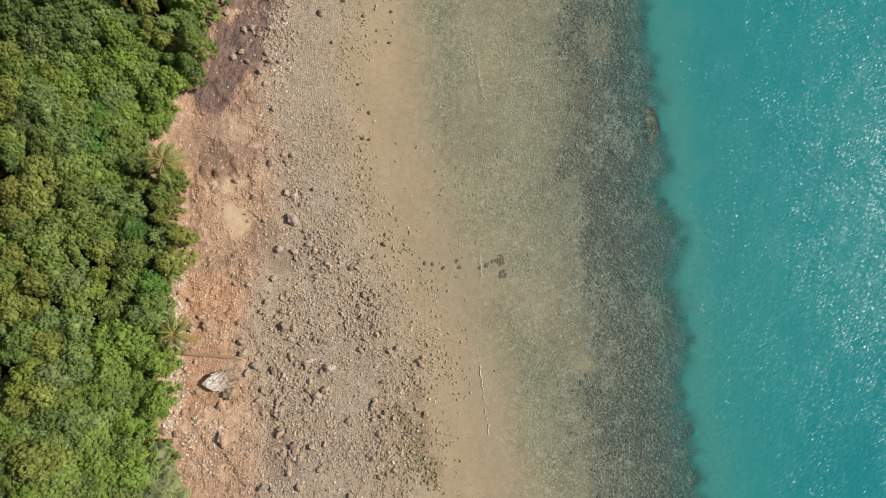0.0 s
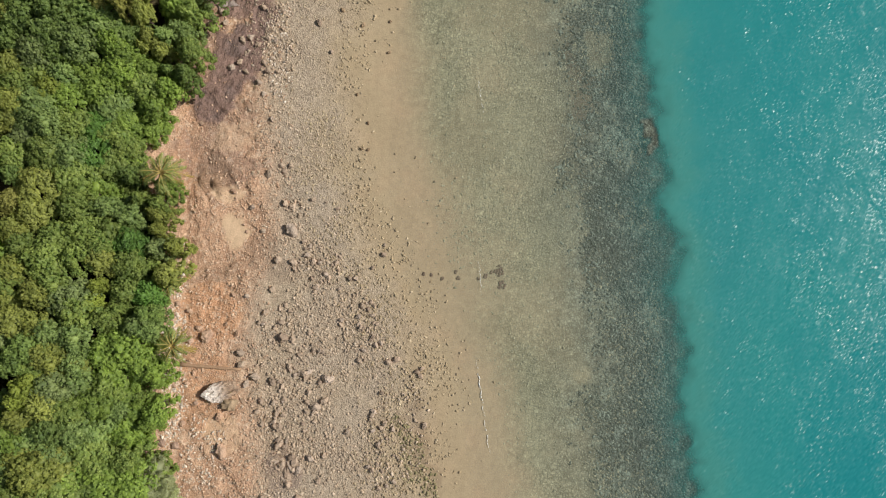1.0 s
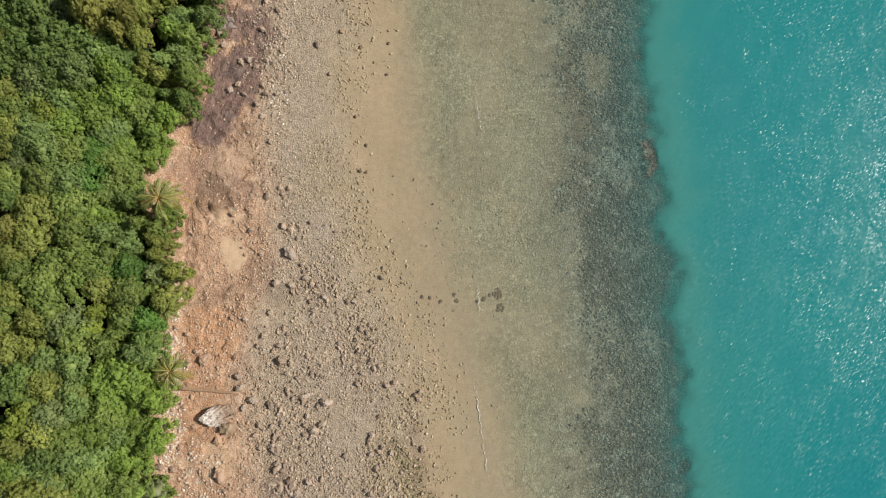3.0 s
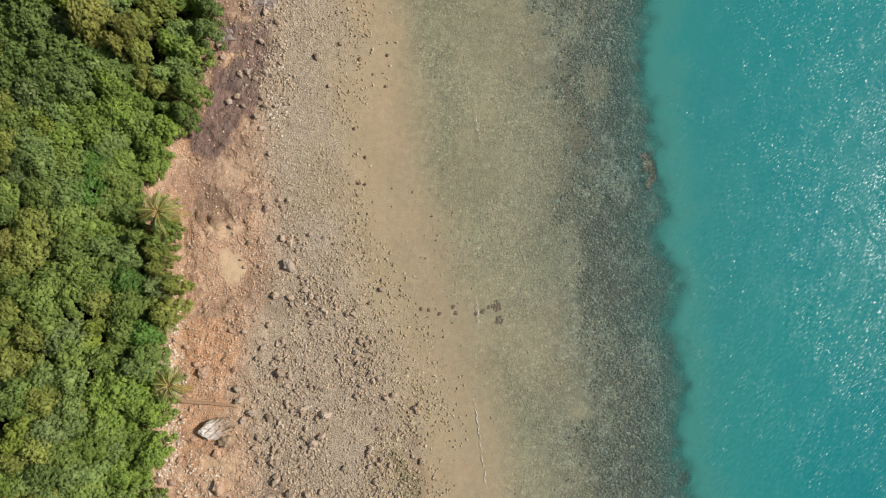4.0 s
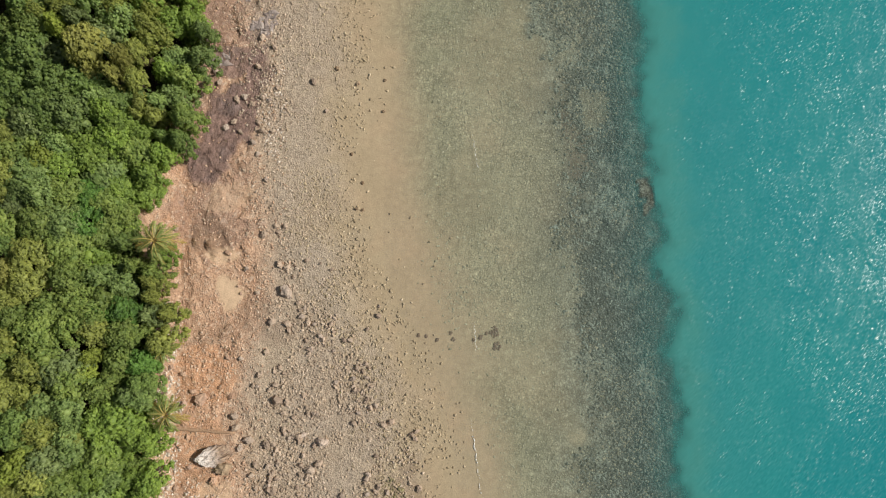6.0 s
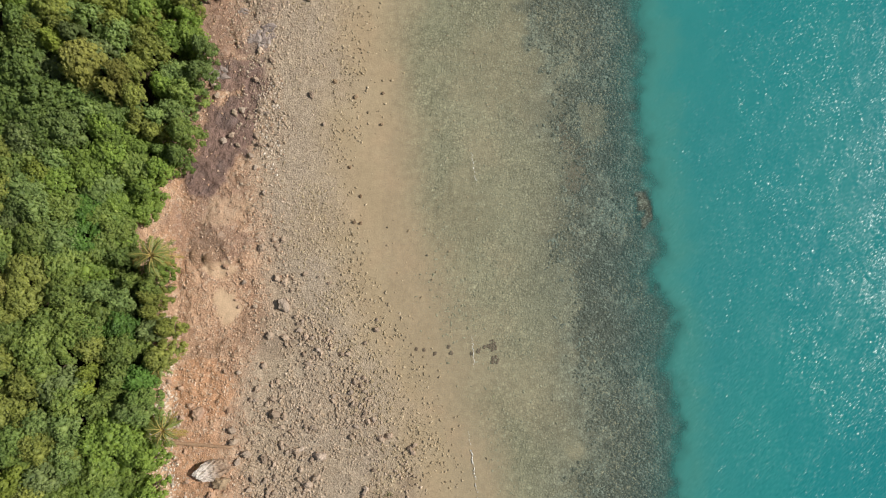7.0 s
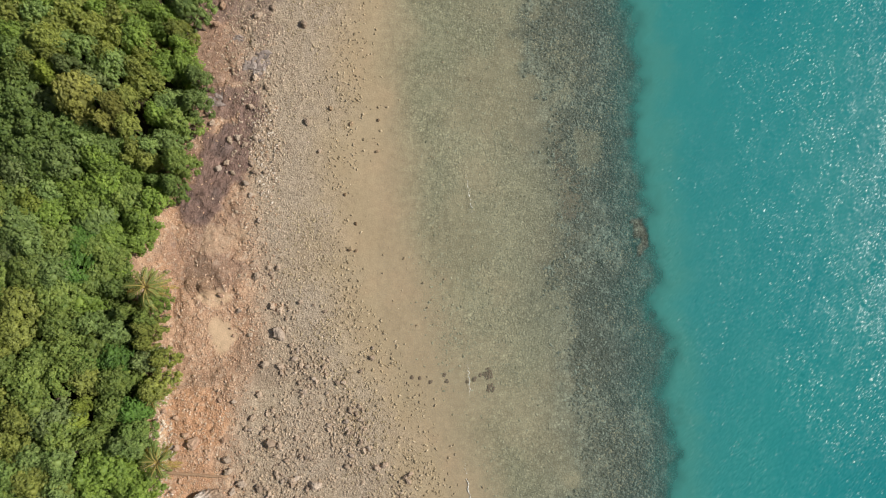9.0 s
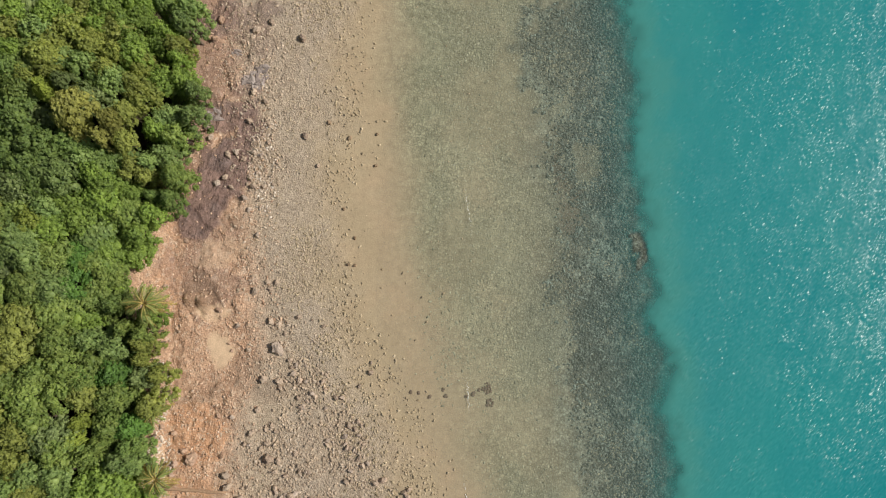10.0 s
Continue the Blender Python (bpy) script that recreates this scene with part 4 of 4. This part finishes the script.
def boulder(x, y, radius, tone=""):
    tone = tone or ("brown" if x > -14 and y > -5 else "red" if x < -24.5 + random.uniform(-1.5, 1.5) and not 12 < y < 24 else "grey")
    radius *= 0.78 if tone == "brown" and x > -14 else 1.0
    shape = random.randrange(6)
    if (tone, shape) not in ROCKS:
        me = rock_mesh(200 + shape, 20, 3)
        me.materials.append({"brown": BOULDER_BROWN, "red": BOULDER_RED, "grey": BOULDER_GREY}[tone])
        ROCKS[tone, shape] = me
    word, ground = {"brown": ("dark brown", "sand" if x > -14 else "soil"), "red": ("reddish-brown", "soil"), "grey": ("grey-brown", "gravel")}[tone]
    ob = tagged(new("boulder", ROCKS[tone, shape]), f"{word} angular {'boulder' if radius > 0.55 else 'rock'} half sunk in the {ground}", "rock", "boulders on the beach")
    ob.matrix_basis = pose(x, y, height_at(x, y) + radius * 0.2, random.uniform(-10, 10), random.uniform(-4, 16), random.uniform(0, 360)) @ Matrix.Diagonal((radius * 1.08, radius * random.uniform(0.75, 1.0), radius * random.uniform(1.0, 1.35), 1))


def great_rock():
    """The largest block: a leaning wedge with a striped, split face."""
    r = random.Random(8)
    bm = bmesh.new()
    bmesh.ops.create_icosphere(bm, subdivisions=5, radius=1)
    planes = [((-0.58, 0.8, -0.08), 0.56), ((-0.68, -0.72, -0.1), 0.55), ((0.15, 0.98, 0.15), 0.62), ((0.45, -0.85, 0.2), 0.62), ((0.9, 0.2, 0.3), 0.8), ((0.42, 0.06, 0.9), 0.42), ((0.3, -0.35, 0.88), 0.45)]
    for v in bm.verts:
        for n, d in planes:
            n = Vector(n).normalized()
            over = v.co.dot(n) - d
            if over > 0:
                v.co -= n * over * 0.95
        k = v.co.copy()
        rib = noise.noise(Vector((k.x * 1.5 + k.y * 4, k.y * 2 - k.x, k.z * 3)) * 1.6)
        v.co *= 1 + 0.09 * noise.noise(k * 2.2) + 0.07 * rib + 0.03 * noise.noise(k * 9)
        ridge = 1 - abs(noise.noise(Vector((k.x * 1.6 + k.y * 1.2, k.y * 5.5 - k.x * 1.5, 3.0))) * 2.2)
        v.co.z += 0.16 * ridge + 0.1 * noise.noise(k * 6.5)
        v.co = Vector((v.co.x * 2.35, v.co.y * 1.8, v.co.z * 1.35))
    me = bpy.data.meshes.new("great_rock")
    bm.to_mesh(me)
    bm.free()
    me.materials.append(BOULDER_PALE)
    ob = tagged(new("great_rock", me), "large pale weathered block of rock on red soil", "rock")
    ob.matrix_basis = pose(-26.7, -22.8, height_at(-26.5, -22.7) + 0.25, 0, 0, 14)


great_rock()


def outcrop(x, y, radius, turn, rise=0.55):
    """A low knot of split grey bedrock: a few blocks grown together."""
    r = random.Random(int(turn + 100 * radius))
    ob = tagged(new("rock_outcrop"), "low blue-grey outcrop of split rock in the gravel" if rise < 0.6 else "steep grey-brown ledge of split rock in the gravel", "rock", "rock outcrops")
    ob.matrix_basis = pose(x, y, height_at(x, y) - radius * 0.02, 0, 0, turn)
    for k in range(7):
        a, d, size = k * 2.4 + r.uniform(-0.4, 0.4), radius * 0.42 * math.sqrt(k) * r.uniform(0.85, 1.15), radius * r.uniform(0.42, 0.68)
        block = part("block", rock_mesh(int(700 + 31 * k + turn), 11, 2, 0.8, 0.2), BOULDER_SLATE if rise < 0.6 else BOULDER_GREY, ob)
        block.matrix_basis = pose(math.cos(a) * d * 1.2, math.sin(a) * d * 0.8, 0, r.uniform(-15, 15), r.uniform(-15, 15), r.uniform(0, 180)) @ Matrix.Diagonal((size * 1.3, size * 0.75, size * rise, 1))


boulder(-28.5, -16.2, 0.75)
boulder(-19.6, -16.4, 0.63)
boulder(-14.1, -21.3, 0.70)
boulder(-19.0, -3.3, 0.83)
boulder(-19.8, 0.0, 0.49)
boulder(-16.9, -20.7, 0.56)
boulder(-20.7, -21.6, 0.49)
boulder(-22.8, -21.0, 0.63)
boulder(-24.6, -18.2, 0.56)
boulder(-24.4, -19.6, 0.56)
boulder(-26.4, -29.7, 0.83)
boulder(-19.7, -29.1, 0.56)
boulder(-10.7, 22.9, 0.4)
boulder(-13.3, 24.8, 0.38)
boulder(-23.4, 15.0, 0.42)
boulder(-20.2, -26.9, 0.49)
boulder(-15.5, -24.6, 0.63)
boulder(-14.5, -23.8, 0.56)
boulder(-25.0, -15.9, 0.42)
boulder(-20.1, 4.0, 0.35)
boulder(-22.8, 13.6, 0.35)
boulder(-20.4, 4.7, 0.35)
boulder(-18.7, -7.2, 0.49)
boulder(-17.0, -6.3, 0.42)
boulder(-16.2, -7.2, 0.42)
boulder(-17.4, -4.7, 0.35)
boulder(-16.7, -5.3, 0.35)
boulder(-30.6, -13.2, 0.35)
boulder(-30.2, 9.6, 0.35)
boulder(-25.8, 17.6, 0.42)
boulder(-26.8, 16.8, 0.42)
boulder(-22.9, 17.6, 0.42)
boulder(-22.4, 16.5, 0.35)
boulder(-21.1, 16.5, 0.35)
boulder(-21.6, 20.5, 0.35)
boulder(-11.3, 13.9, 0.28)
boulder(-9.9, 10.3, 0.28)
boulder(-10.6, 7.0, 0.35)
boulder(-7.4, 19.4, 0.28)
boulder(-25.5, -24.25, 0.92, "brown")
boulder(-26.7, -25.7, 0.42)
boulder(-30.7, -18.0, 0.35)
boulder(-31.6, -29.0, 0.49)
boulder(-31.9, -31.4, 0.49)
boulder(-23.8, -21.9, 0.49)
boulder(-22.0, -23.9, 0.42)
boulder(-6.8, -19.2, 0.42)
boulder(-3.4, -20.4, 0.35)
boulder(-3.0, -20.9, 0.35)
boulder(-10.3, -15.1, 0.35)
boulder(-9.0, -7.8, 0.28)
boulder(-16.9, 35.5, 0.49)
boulder(-26.9, 37.5, 0.49)
boulder(-28.2, 35.2, 0.42)
boulder(-27.6, 35.0, 0.42)
boulder(-30.3, 32.3, 0.49)
boulder(-30.7, 30.5, 0.42)
boulder(-24.2, 34.9, 0.35)
boulder(-21.2, 27.3, 0.42)
boulder(-22.7, 28.4, 0.42)
boulder(-22.6, 36.4, 0.49)
boulder(-20.8, 37.5, 0.42)
boulder(-7.3, 23.4, 0.28)
boulder(-16.2, 23.0, 0.42)
boulder(-25.6, 20.4, 0.49)
boulder(-22.5, 20.8, 0.42)
boulder(-30.4, -16.8, 0.45)
boulder(-29.5, -15.3, 0.40)
boulder(-31.9, -12.4, 0.35)
boulder(-29.9, -20.6, 0.30)
boulder(-32.2, -25.1, 0.45)
boulder(-31.1, -26.6, 0.40)
boulder(-33.0, -28.6, 0.45)
boulder(-31.4, -7.1, 0.40)
boulder(-32.2, 4.1, 0.40)
boulder(-32.4, 1.1, 0.50)
boulder(-26.0, 1.3, 0.35)
boulder(-23.8, -0.6, 0.35)
boulder(-24.7, -2.7, 0.22)
boulder(-24.4, -3.6, 0.22)
boulder(-22.4, -3.5, 0.35)
boulder(-20.5, -7.0, 0.50)
boulder(-29.5, -24.1, 0.30)
boulder(-28.1, 23.9, 0.35)
boulder(-27.7, 22.5, 0.45)
boulder(-23.7, 19.9, 0.38)
boulder(-25.0, 16.3, 0.38)
boulder(-24.7, 20.8, 0.40)
boulder(-23.2, 24.8, 0.45)
boulder(-20.1, -25.3, 0.45)
boulder(-32.0, -22.1, 0.30)
boulder(-30.6, -21.8, 0.35)
boulder(-25.6, -11.3, 0.30)
boulder(-24.0, -11.4, 0.35)
boulder(-21.1, -10.6, 0.45)
boulder(-21.8, -13.3, 0.45)
boulder(-18.5, -16.6, 0.40)
boulder(-8.9, -26.1, 0.30)
boulder(-5.9, -18.9, 0.45)
boulder(-2.8, -20.0, 0.35)
boulder(-2.4, -26.8, 0.40)
boulder(-21.8, 3.6, 0.50)
boulder(-19.3, 4.7, 0.35)
boulder(-18.9, -0.4, 0.45)
boulder(-14.6, 19.3, 0.30)
boulder(-9.8, 6.9, 0.30)
boulder(-21.7, 10.5, 0.30)
boulder(-19.3, -31.4, 0.50)
boulder(-18.2, -30.5, 0.50)
boulder(-17.4, -32.1, 0.50)
boulder(-18.6, -33.6, 0.50)
boulder(-19.1, -29.3, 0.50)
boulder(-19.8, -27.0, 0.50)
boulder(-21.7, -35.3, 0.45)
boulder(-20.4, -35.6, 0.40)
boulder(-17.3, -35.4, 0.50)
boulder(-19.9, -25.0, 0.40)
boulder(-15.9, -30.6, 0.45)
boulder(-14.4, -30.3, 0.40)
boulder(-15.0, -33.3, 0.35)
boulder(-11.7, -27.6, 0.35)
outcrop(-23.1, 30.3, 0.90, 20)
outcrop(-21.9, 31.1, 0.76, 60)
outcrop(-22.4, 29.5, 0.63, 110)
outcrop(-24.0, 30.0, 0.63, 0)
outcrop(-21.5, 30.1, 0.56, 80)
outcrop(-27.9, 24.8, 0.97, 40)
outcrop(-26.9, 25.8, 0.76, 25)
outcrop(-25.0, 33.4, 0.56, 10)
outcrop(-18.3, -31.8, 0.83, 80, 1.25)
outcrop(-19.6, -31.2, 0.6, 100, 1.1)
outcrop(-18.9, -33.2, 0.63, 100, 1.1)
outcrop(-20.4, -30.9, 0.45, 60, 1.0)


# ---- fallen wood, weed and foam ----
def fallen_log(a, b, radius):
    bm = bmesh.new()
    A, B = Vector((*a, height_at(*a) + radius * 0.7)), Vector((*b, height_at(*b) + radius * 0.7))
    pts = [A.lerp(B, k / 9) + Vector((0, 0.03 * math.sin(k * 1.7), 0)) for k in range(10)]
    for p in pts:
        p.z = height_at(p.x, p.y) + radius * 0.3
    tube(bm, pts, [radius * (1 - 0.04 * k) * (1 + 0.16 * math.sin(2.3 * k)) for k in range(10)], 10)
    tagged(part("fallen_log", bm, DRIFTWOOD), "brown weathered log lying across the red soil", "log")


fallen_log((-31.6, -19.6), (-24.4, -20.2), 0.26)


def dead_branch(x, y, seed):
    r = random.Random(seed)
    bm = bmesh.new()
    z = height_at(x, y)
    for k in range(9):
        a = -0.9 + 0.22 * k + r.uniform(-0.1, 0.1)
        long = r.uniform(0.9, 2.1)
        pts = [Vector((x, y, z + 0.1)) + Vector((math.cos(a) * long * s, math.sin(a) * long * s, 0.25 * s * (1 - s) + 0.05 * k * s)) for s in (0, 0.35, 0.7, 1)]
        tube(bm, pts, [0.05, 0.04, 0.025, 0.01], 5)
    tagged(part("dead_branch", bm, DRIFTWOOD), "dry bare branch fanned out on the soil", "branch")


dead_branch(-30.3, 2.7, 1)
dead_branch(-28.6, 2.2, 2)


def seaweed(x, y, radius, seed):
    r = np.random.default_rng(seed)
    bm = bmesh.new()
    for k in range(int(5 + radius * 36)):
        a, d = r.uniform(0, math.tau), 0.75 * radius * math.sqrt(r.random())
        px, py, s = x + math.cos(a) * d, y + math.sin(a) * d * 1.15, r.uniform(0.09, 0.2)
        bmesh.ops.create_icosphere(bm, subdivisions=1, radius=1, matrix=pose(px, py, height_at(px, py) + 0.03, 0, 0, r.uniform(0, 360)) @ Matrix.Diagonal((s * 1.1, s * 0.9, s * 0.45, 1)))
    tagged(part("seaweed_clump", bm, WEED), "dark brown seaweed clump on the sunken flat", "seaweed", "seaweed clumps")


for k, (x, y, radius) in enumerate(((6.5, -8.0, 0.85), (6.9, -9.8, 0.62), (-2.7, -8.5, 0.14), (-1.8, -8.6, 0.14), (-0.4, -9.1, 0.26), (1.2, -8.2, 0.2),
                                    (1.5, -9.0, 0.22), (4.9, -8.7, 0.28), (5.6, -8.2, 0.16), (4.0, -9.0, 0.13))):
    seaweed(x, y, radius, 300 + k)


def foam_line(points, width, seed):
    """A thin broken crest of foam along the shore."""
    r = random.Random(seed)
    bm = bmesh.new()
    path = [Vector((*a, 0.0)).lerp(Vector((*b, 0.0)), k / 24) for a, b in zip(points, points[1:]) for k in range(24)]
    for k in range(len(path) - 1):
        if r.random() < 0.35:
            continue
        s = k / len(path)
        w = width * math.sin(math.pi * min(max(s, 0.04), 0.96)) * r.uniform(0.35, 1.2)
        o = Vector((0.07 * math.sin(k * 0.7) + r.uniform(-0.03, 0.03), 0, 0.02))
        a, b = path[k] + o, path[k + 1] + o
        low = [bm.verts.new(p) for p in (a - Vector((w, 0, 0)), a + Vector((w, 0, 0)), b + Vector((w, 0, 0)), b - Vector((w, 0, 0)))]
        high = [bm.verts.new(p) for p in (a + Vector((0, 0, w * 0.6)), b + Vector((0, 0, w * 0.6)))]
        bm.faces.new((low[0], high[0], high[1], low[3])), bm.faces.new((high[0], low[1], low[2], high[1]))
    tagged(part("foam_line", bm, FOAM), "thin white line of foam on a wavelet", "foam", "foam lines", "stuff")


foam_line([(4.0, -6.6), (4.2, -8.1), (4.4, -11.0)], 0.05, 1)
foam_line([(3.7, -18.4), (4.2, -21.6), (4.8, -25.6), (5.7, -31.6)], 0.075, 2)
foam_line([(3.7, 16.8), (4.1, 14.4), (4.7, 10.9)], 0.05, 4)


# ---- loose stones, gravel and rubble ----
def stones(name, x, y, size, material, label, category, seed, sink=0.1, flat=0.6, kind="stuff"):
    """Many small angular stones in one mesh, each resting on the ground."""
    r = np.random.default_rng(seed)
    n = len(x)
    base = np.array([(-1, -1, -1), (1, -1, -1), (1, 1, -1), (-1, 1, -1), (-0.7, -0.7, 1), (0.7, -0.7, 1), (0.7, 0.7, 1), (-0.7, 0.7, 1)]) * 0.78
    faces = np.array([(4, 5, 6, 7), (0, 1, 5, 4), (1, 2, 6, 5), (2, 3, 7, 6), (3, 0, 4, 7)])
    v = base[None] + r.normal(0, 0.2, (n, 8, 3))
    v = v * np.stack([size * r.uniform(0.8, 1.6, n), size * r.uniform(0.55, 0.95, n), size * flat * r.uniform(0.7, 1.25, n)], -1)[:, None]
    turn = r.uniform(0, math.tau, n)
    tilt = r.normal(0, 0.25, n)
    vx, vy, vz = v[..., 0], v[..., 1], v[..., 2]
    vx, vz = vx * np.cos(tilt)[:, None] - vz * np.sin(tilt)[:, None], vx * np.sin(tilt)[:, None] + vz * np.cos(tilt)[:, None]
    c, s = np.cos(turn)[:, None], np.sin(turn)[:, None]
    v = np.stack([vx * c - vy * s + x[:, None], vx * s + vy * c + y[:, None], vz + (ground_z(x, y) + size * flat * (0.5 - sink))[:, None]], -1)
    me = bpy.data.meshes.new(name)
    fill(me, v.reshape(-1, 3), (faces[None] + 8 * np.arange(n)[:, None, None]).reshape(-1, 4))
    me.materials.append(material)
    return tagged(new(name, me), label, category, kind=kind)


def scatter(count, x0, x1, y0, y1, density, seed):
    """Random places in a box, kept as densely as density(x, y) says, from 0 to 1."""
    r = np.random.default_rng(seed)
    x, y = r.uniform(x0, x1, count), r.uniform(y0, y1, count)
    keep = r.random(count) < density(x, y)
    return x[keep], y[keep]


def sizes_for(n, small, large, seed, power=3.0):
    return small + (large - small) * np.random.default_rng(seed).random(n) ** power


def gravel_density(x, y):
    z = zones(x, y)
    band = smooth(x - along(GRAVEL, y), -4, 3) * (1 - smooth(x - along(SAND, y) + 3 * (lumps(x, y, 4, 5, 3) - 0.5), -6 + 1.5 * smooth(y, -2, 8), 6.0 - 3.0 * smooth(y, -8, 4))) ** 0.9
    return np.clip(band * (0.12 + 0.9 * smooth(lumps(x, y, 5, 6, 4), 0.3, 0.7)), 0, 1) * (1 - 0.9 * z["pale"])


def soil_density(x, y):
    z = zones(x, y)
    return (1 - smooth(x - along(GRAVEL, y), -2, 4)) * (1 - z["forest"]) * (0.25 + 0.6 * lumps(x, y, 3, 5, 2)) * (1 - 0.95 * z["pale"]) * (1 - 0.93 * z["dark"])


def sand_density(x, y):
    z = zones(x, y)
    return np.clip(z["sand"] * smooth(along(SHORE, y) + 1 - x, 0, 3) * 0.1 * smooth(lumps(x, y, 3, 7, 2), 0.35, 0.75) + 0.02 * z["sand"] + 0.5 * blot(x, y, -11.8, 25.0, 2.4, 14.0, 0, 3, 0.9), 0, 1)


def flat_density(x, y):
    z = zones(x, y)
    return smooth(x - along(SHORE, y), 3.0, 9.0) * (0.2 + 0.8 * smooth(lumps(x, y, 7, 2, 3), 0.3, 0.6)) * (0.3 + 0.7 * smooth(x - along(SHORE, y), 6, 17)) * (1 - 0.35 * z["reef"]) * (0.75 + 0.6 * z["algae"]) * smooth(reef_edge(x, y) - x, 0, 1)


def reef_density(x, y):
    z = zones(x, y)
    return smooth(z["reef"], 0.35, 0.95) ** 1.6 * np.maximum(smooth(reef_edge(x, y) - x + 4.0 * (lumps(x, y, 2.4, 6, 3) - 0.5), -1.1, 0.6), smooth(reef_heads(x, y), -1.0, -0.8)) * (0.45 + 0.55 * smooth(lumps(x, y, 2.2, 4, 3), 0.35, 0.6)) * (1 - 0.6 * z["bleach"])


x, y = scatter(110000, -27, 3, -40, 46, gravel_density, 11)
size = sizes_for(len(x), 0.045, 0.2, 12, 4.2) * (1 - 0.2 * smooth(y, -4, 5) * smooth(-x, 11, 13) * smooth(x, -21, -18))
near = x - along(SAND, y) + 6.0 * (lumps(x, y, 3.0, 5, 3) - 0.5) + 5.5 * (np.random.default_rng(14).random(len(x)) - 0.5) > -6.5
stones("gravel", x[~near], y[~near], size[~near], GRAVEL_STONE, "loose pinkish-grey angular gravel spread over the upper beach", "gravel", 13, 0.15, 0.5)
stones("tan_gravel", x[near], y[near], size[near], TAN_STONE, "loose tan and brown gravel thinning out towards the sand", "gravel", 15, 0.15, 0.5)
x, y = scatter(52000, -35, -17, -40, 46, soil_density, 21)
stones("stony_rubble", x, y, sizes_for(len(x), 0.03, 0.17, 22, 4), SOIL_STONE, "reddish and pale stone chips scattered over the red soil", "rubble", 23)
x, y = scatter(17000, -35, -24, -40, 6, lambda x, y: np.maximum(0.9 * blot(x, y, -32.2, -22.0, 1.7, 8.5, 0, 4, 0.8), np.maximum(0.6 * blot(x, y, -32.6, -8.0, 1.2, 4.0, 0, 5), 0.3 * blot(x, y, -29.0, -31.0, 3.0, 4.5, 0, 6))), 25)
px, py = scatter(2600, -24, -18, 8, 28, lambda x, y: 0.5 * blot(x, y, -21.2, 17.8, 1.7, 6.0, 0, 3, 0.9), 28)
x, y = np.concatenate([x, px]), np.concatenate([y, py])
stones("pale_chips", x, y, sizes_for(len(x), 0.05, 0.2, 26, 3), PALE_CHIPS, "pale tan stone chips strewn at the foot of the wood", "rubble", 27, 0.1, 0.6)
x, y = scatter(16000, -14, 6, -40, 46, sand_density, 31)
stones("sand_pebbles", x, y, sizes_for(len(x), 0.06, 0.18, 32, 3), TAN_STONE, "brown pebbles dotted over the tan sand", "pebbles", 33)
x, y = scatter(5500, -10, 2, -40, -22, lambda x, y: 0.8 * blot(x, y, -3.8, -31.0, 1.7, 5.6, 22, 2, 1.0), 35)
stones("mossy_stones", x, y, sizes_for(len(x), 0.07, 0.22, 36, 3), MOSSY_STONE, "olive-brown mossy stones clustered at the water's edge", "stones", 37, 0.1, 0.55)
x, y = scatter(90000, -8, 27, -42, 48, flat_density, 41)
stones("sunken_cobbles", x, y, sizes_for(len(x), 0.06, 0.18, 42), SUNK_STONE, "olive cobbles lying under the shallow clear water", "cobbles", 43, 0.42, 0.22)
x, y = scatter(68000, 11, 31, -42, 48, reef_density, 51)
stones("reef_rubble", x, y, sizes_for(len(x), 0.06, 0.21, 52, 2.5), REEF_STONE, "dark grey coral rubble of the sunken reef edge", "reef", 53, 0.2, 0.55)


def heaps(x, y):
    """Where larger stones gather."""
    places = ((-21.1, 19.0, 1.8, 6.5), (-18.4, -1.5, 1.6, 2.2), (-15.5, -8.0, 3.0, 4.8), (-18.0, -18.5, 4.4, 6.4), (-19.0, -26.5, 3.8, 5.0), (-10.0, -14.4, 2.8, 5.7), (-6.0, -28.0, 4.0, 7.0))
    return np.maximum.reduce([blot(x, y, a, b, c, d, 0, k % 6) for k, (a, b, c, d) in enumerate(places)])


x, y = scatter(33000, -25, 0, -38, 42, lambda x, y: heaps(x, y) * (0.25 + 0.75 * lumps(x, y, 1.5, 3, 2)), 71)
stones("cobble_heaps", x, y, sizes_for(len(x), 0.045, 0.21, 72, 3.6), GRAVEL_STONE, "angular grey-tan cobbles heaped on the gravel", "cobbles", 73, -0.1, 0.72)

STONES = []


def beach_stone(x, y, radius):
    shape = random.randrange(6)
    if len(STONES) < 6:
        STONES.append(rock_mesh(400 + len(STONES), 13, 1))
        STONES[-1].materials.append(BOULDER_GREY)
    ob = tagged(new("beach_stone", STONES[shape % len(STONES)]), "angular grey-tan stone lying loose on the gravel", "stone", "larger stones on the gravel")
    ob.matrix_basis = pose(x, y, height_at(x, y) + radius * 0.42, random.uniform(-20, 20), random.uniform(-20, 20), random.uniform(0, 360)) @ Matrix.Diagonal((radius * 1.15, radius * random.uniform(0.75, 1), radius, 1))


x, y = scatter(1400, -25, -6, -38, 42, lambda x, y: 0.7 * heaps(x, y) + 0.06 * gravel_density(x, y) * (1 - smooth(y, -4, 5)), 61)
for px, py in list(zip(x, y))[:290]:
    beach_stone(float(px), float(py), random.uniform(0.15, 0.38) * (0.7 if py > 5 else 1.0))
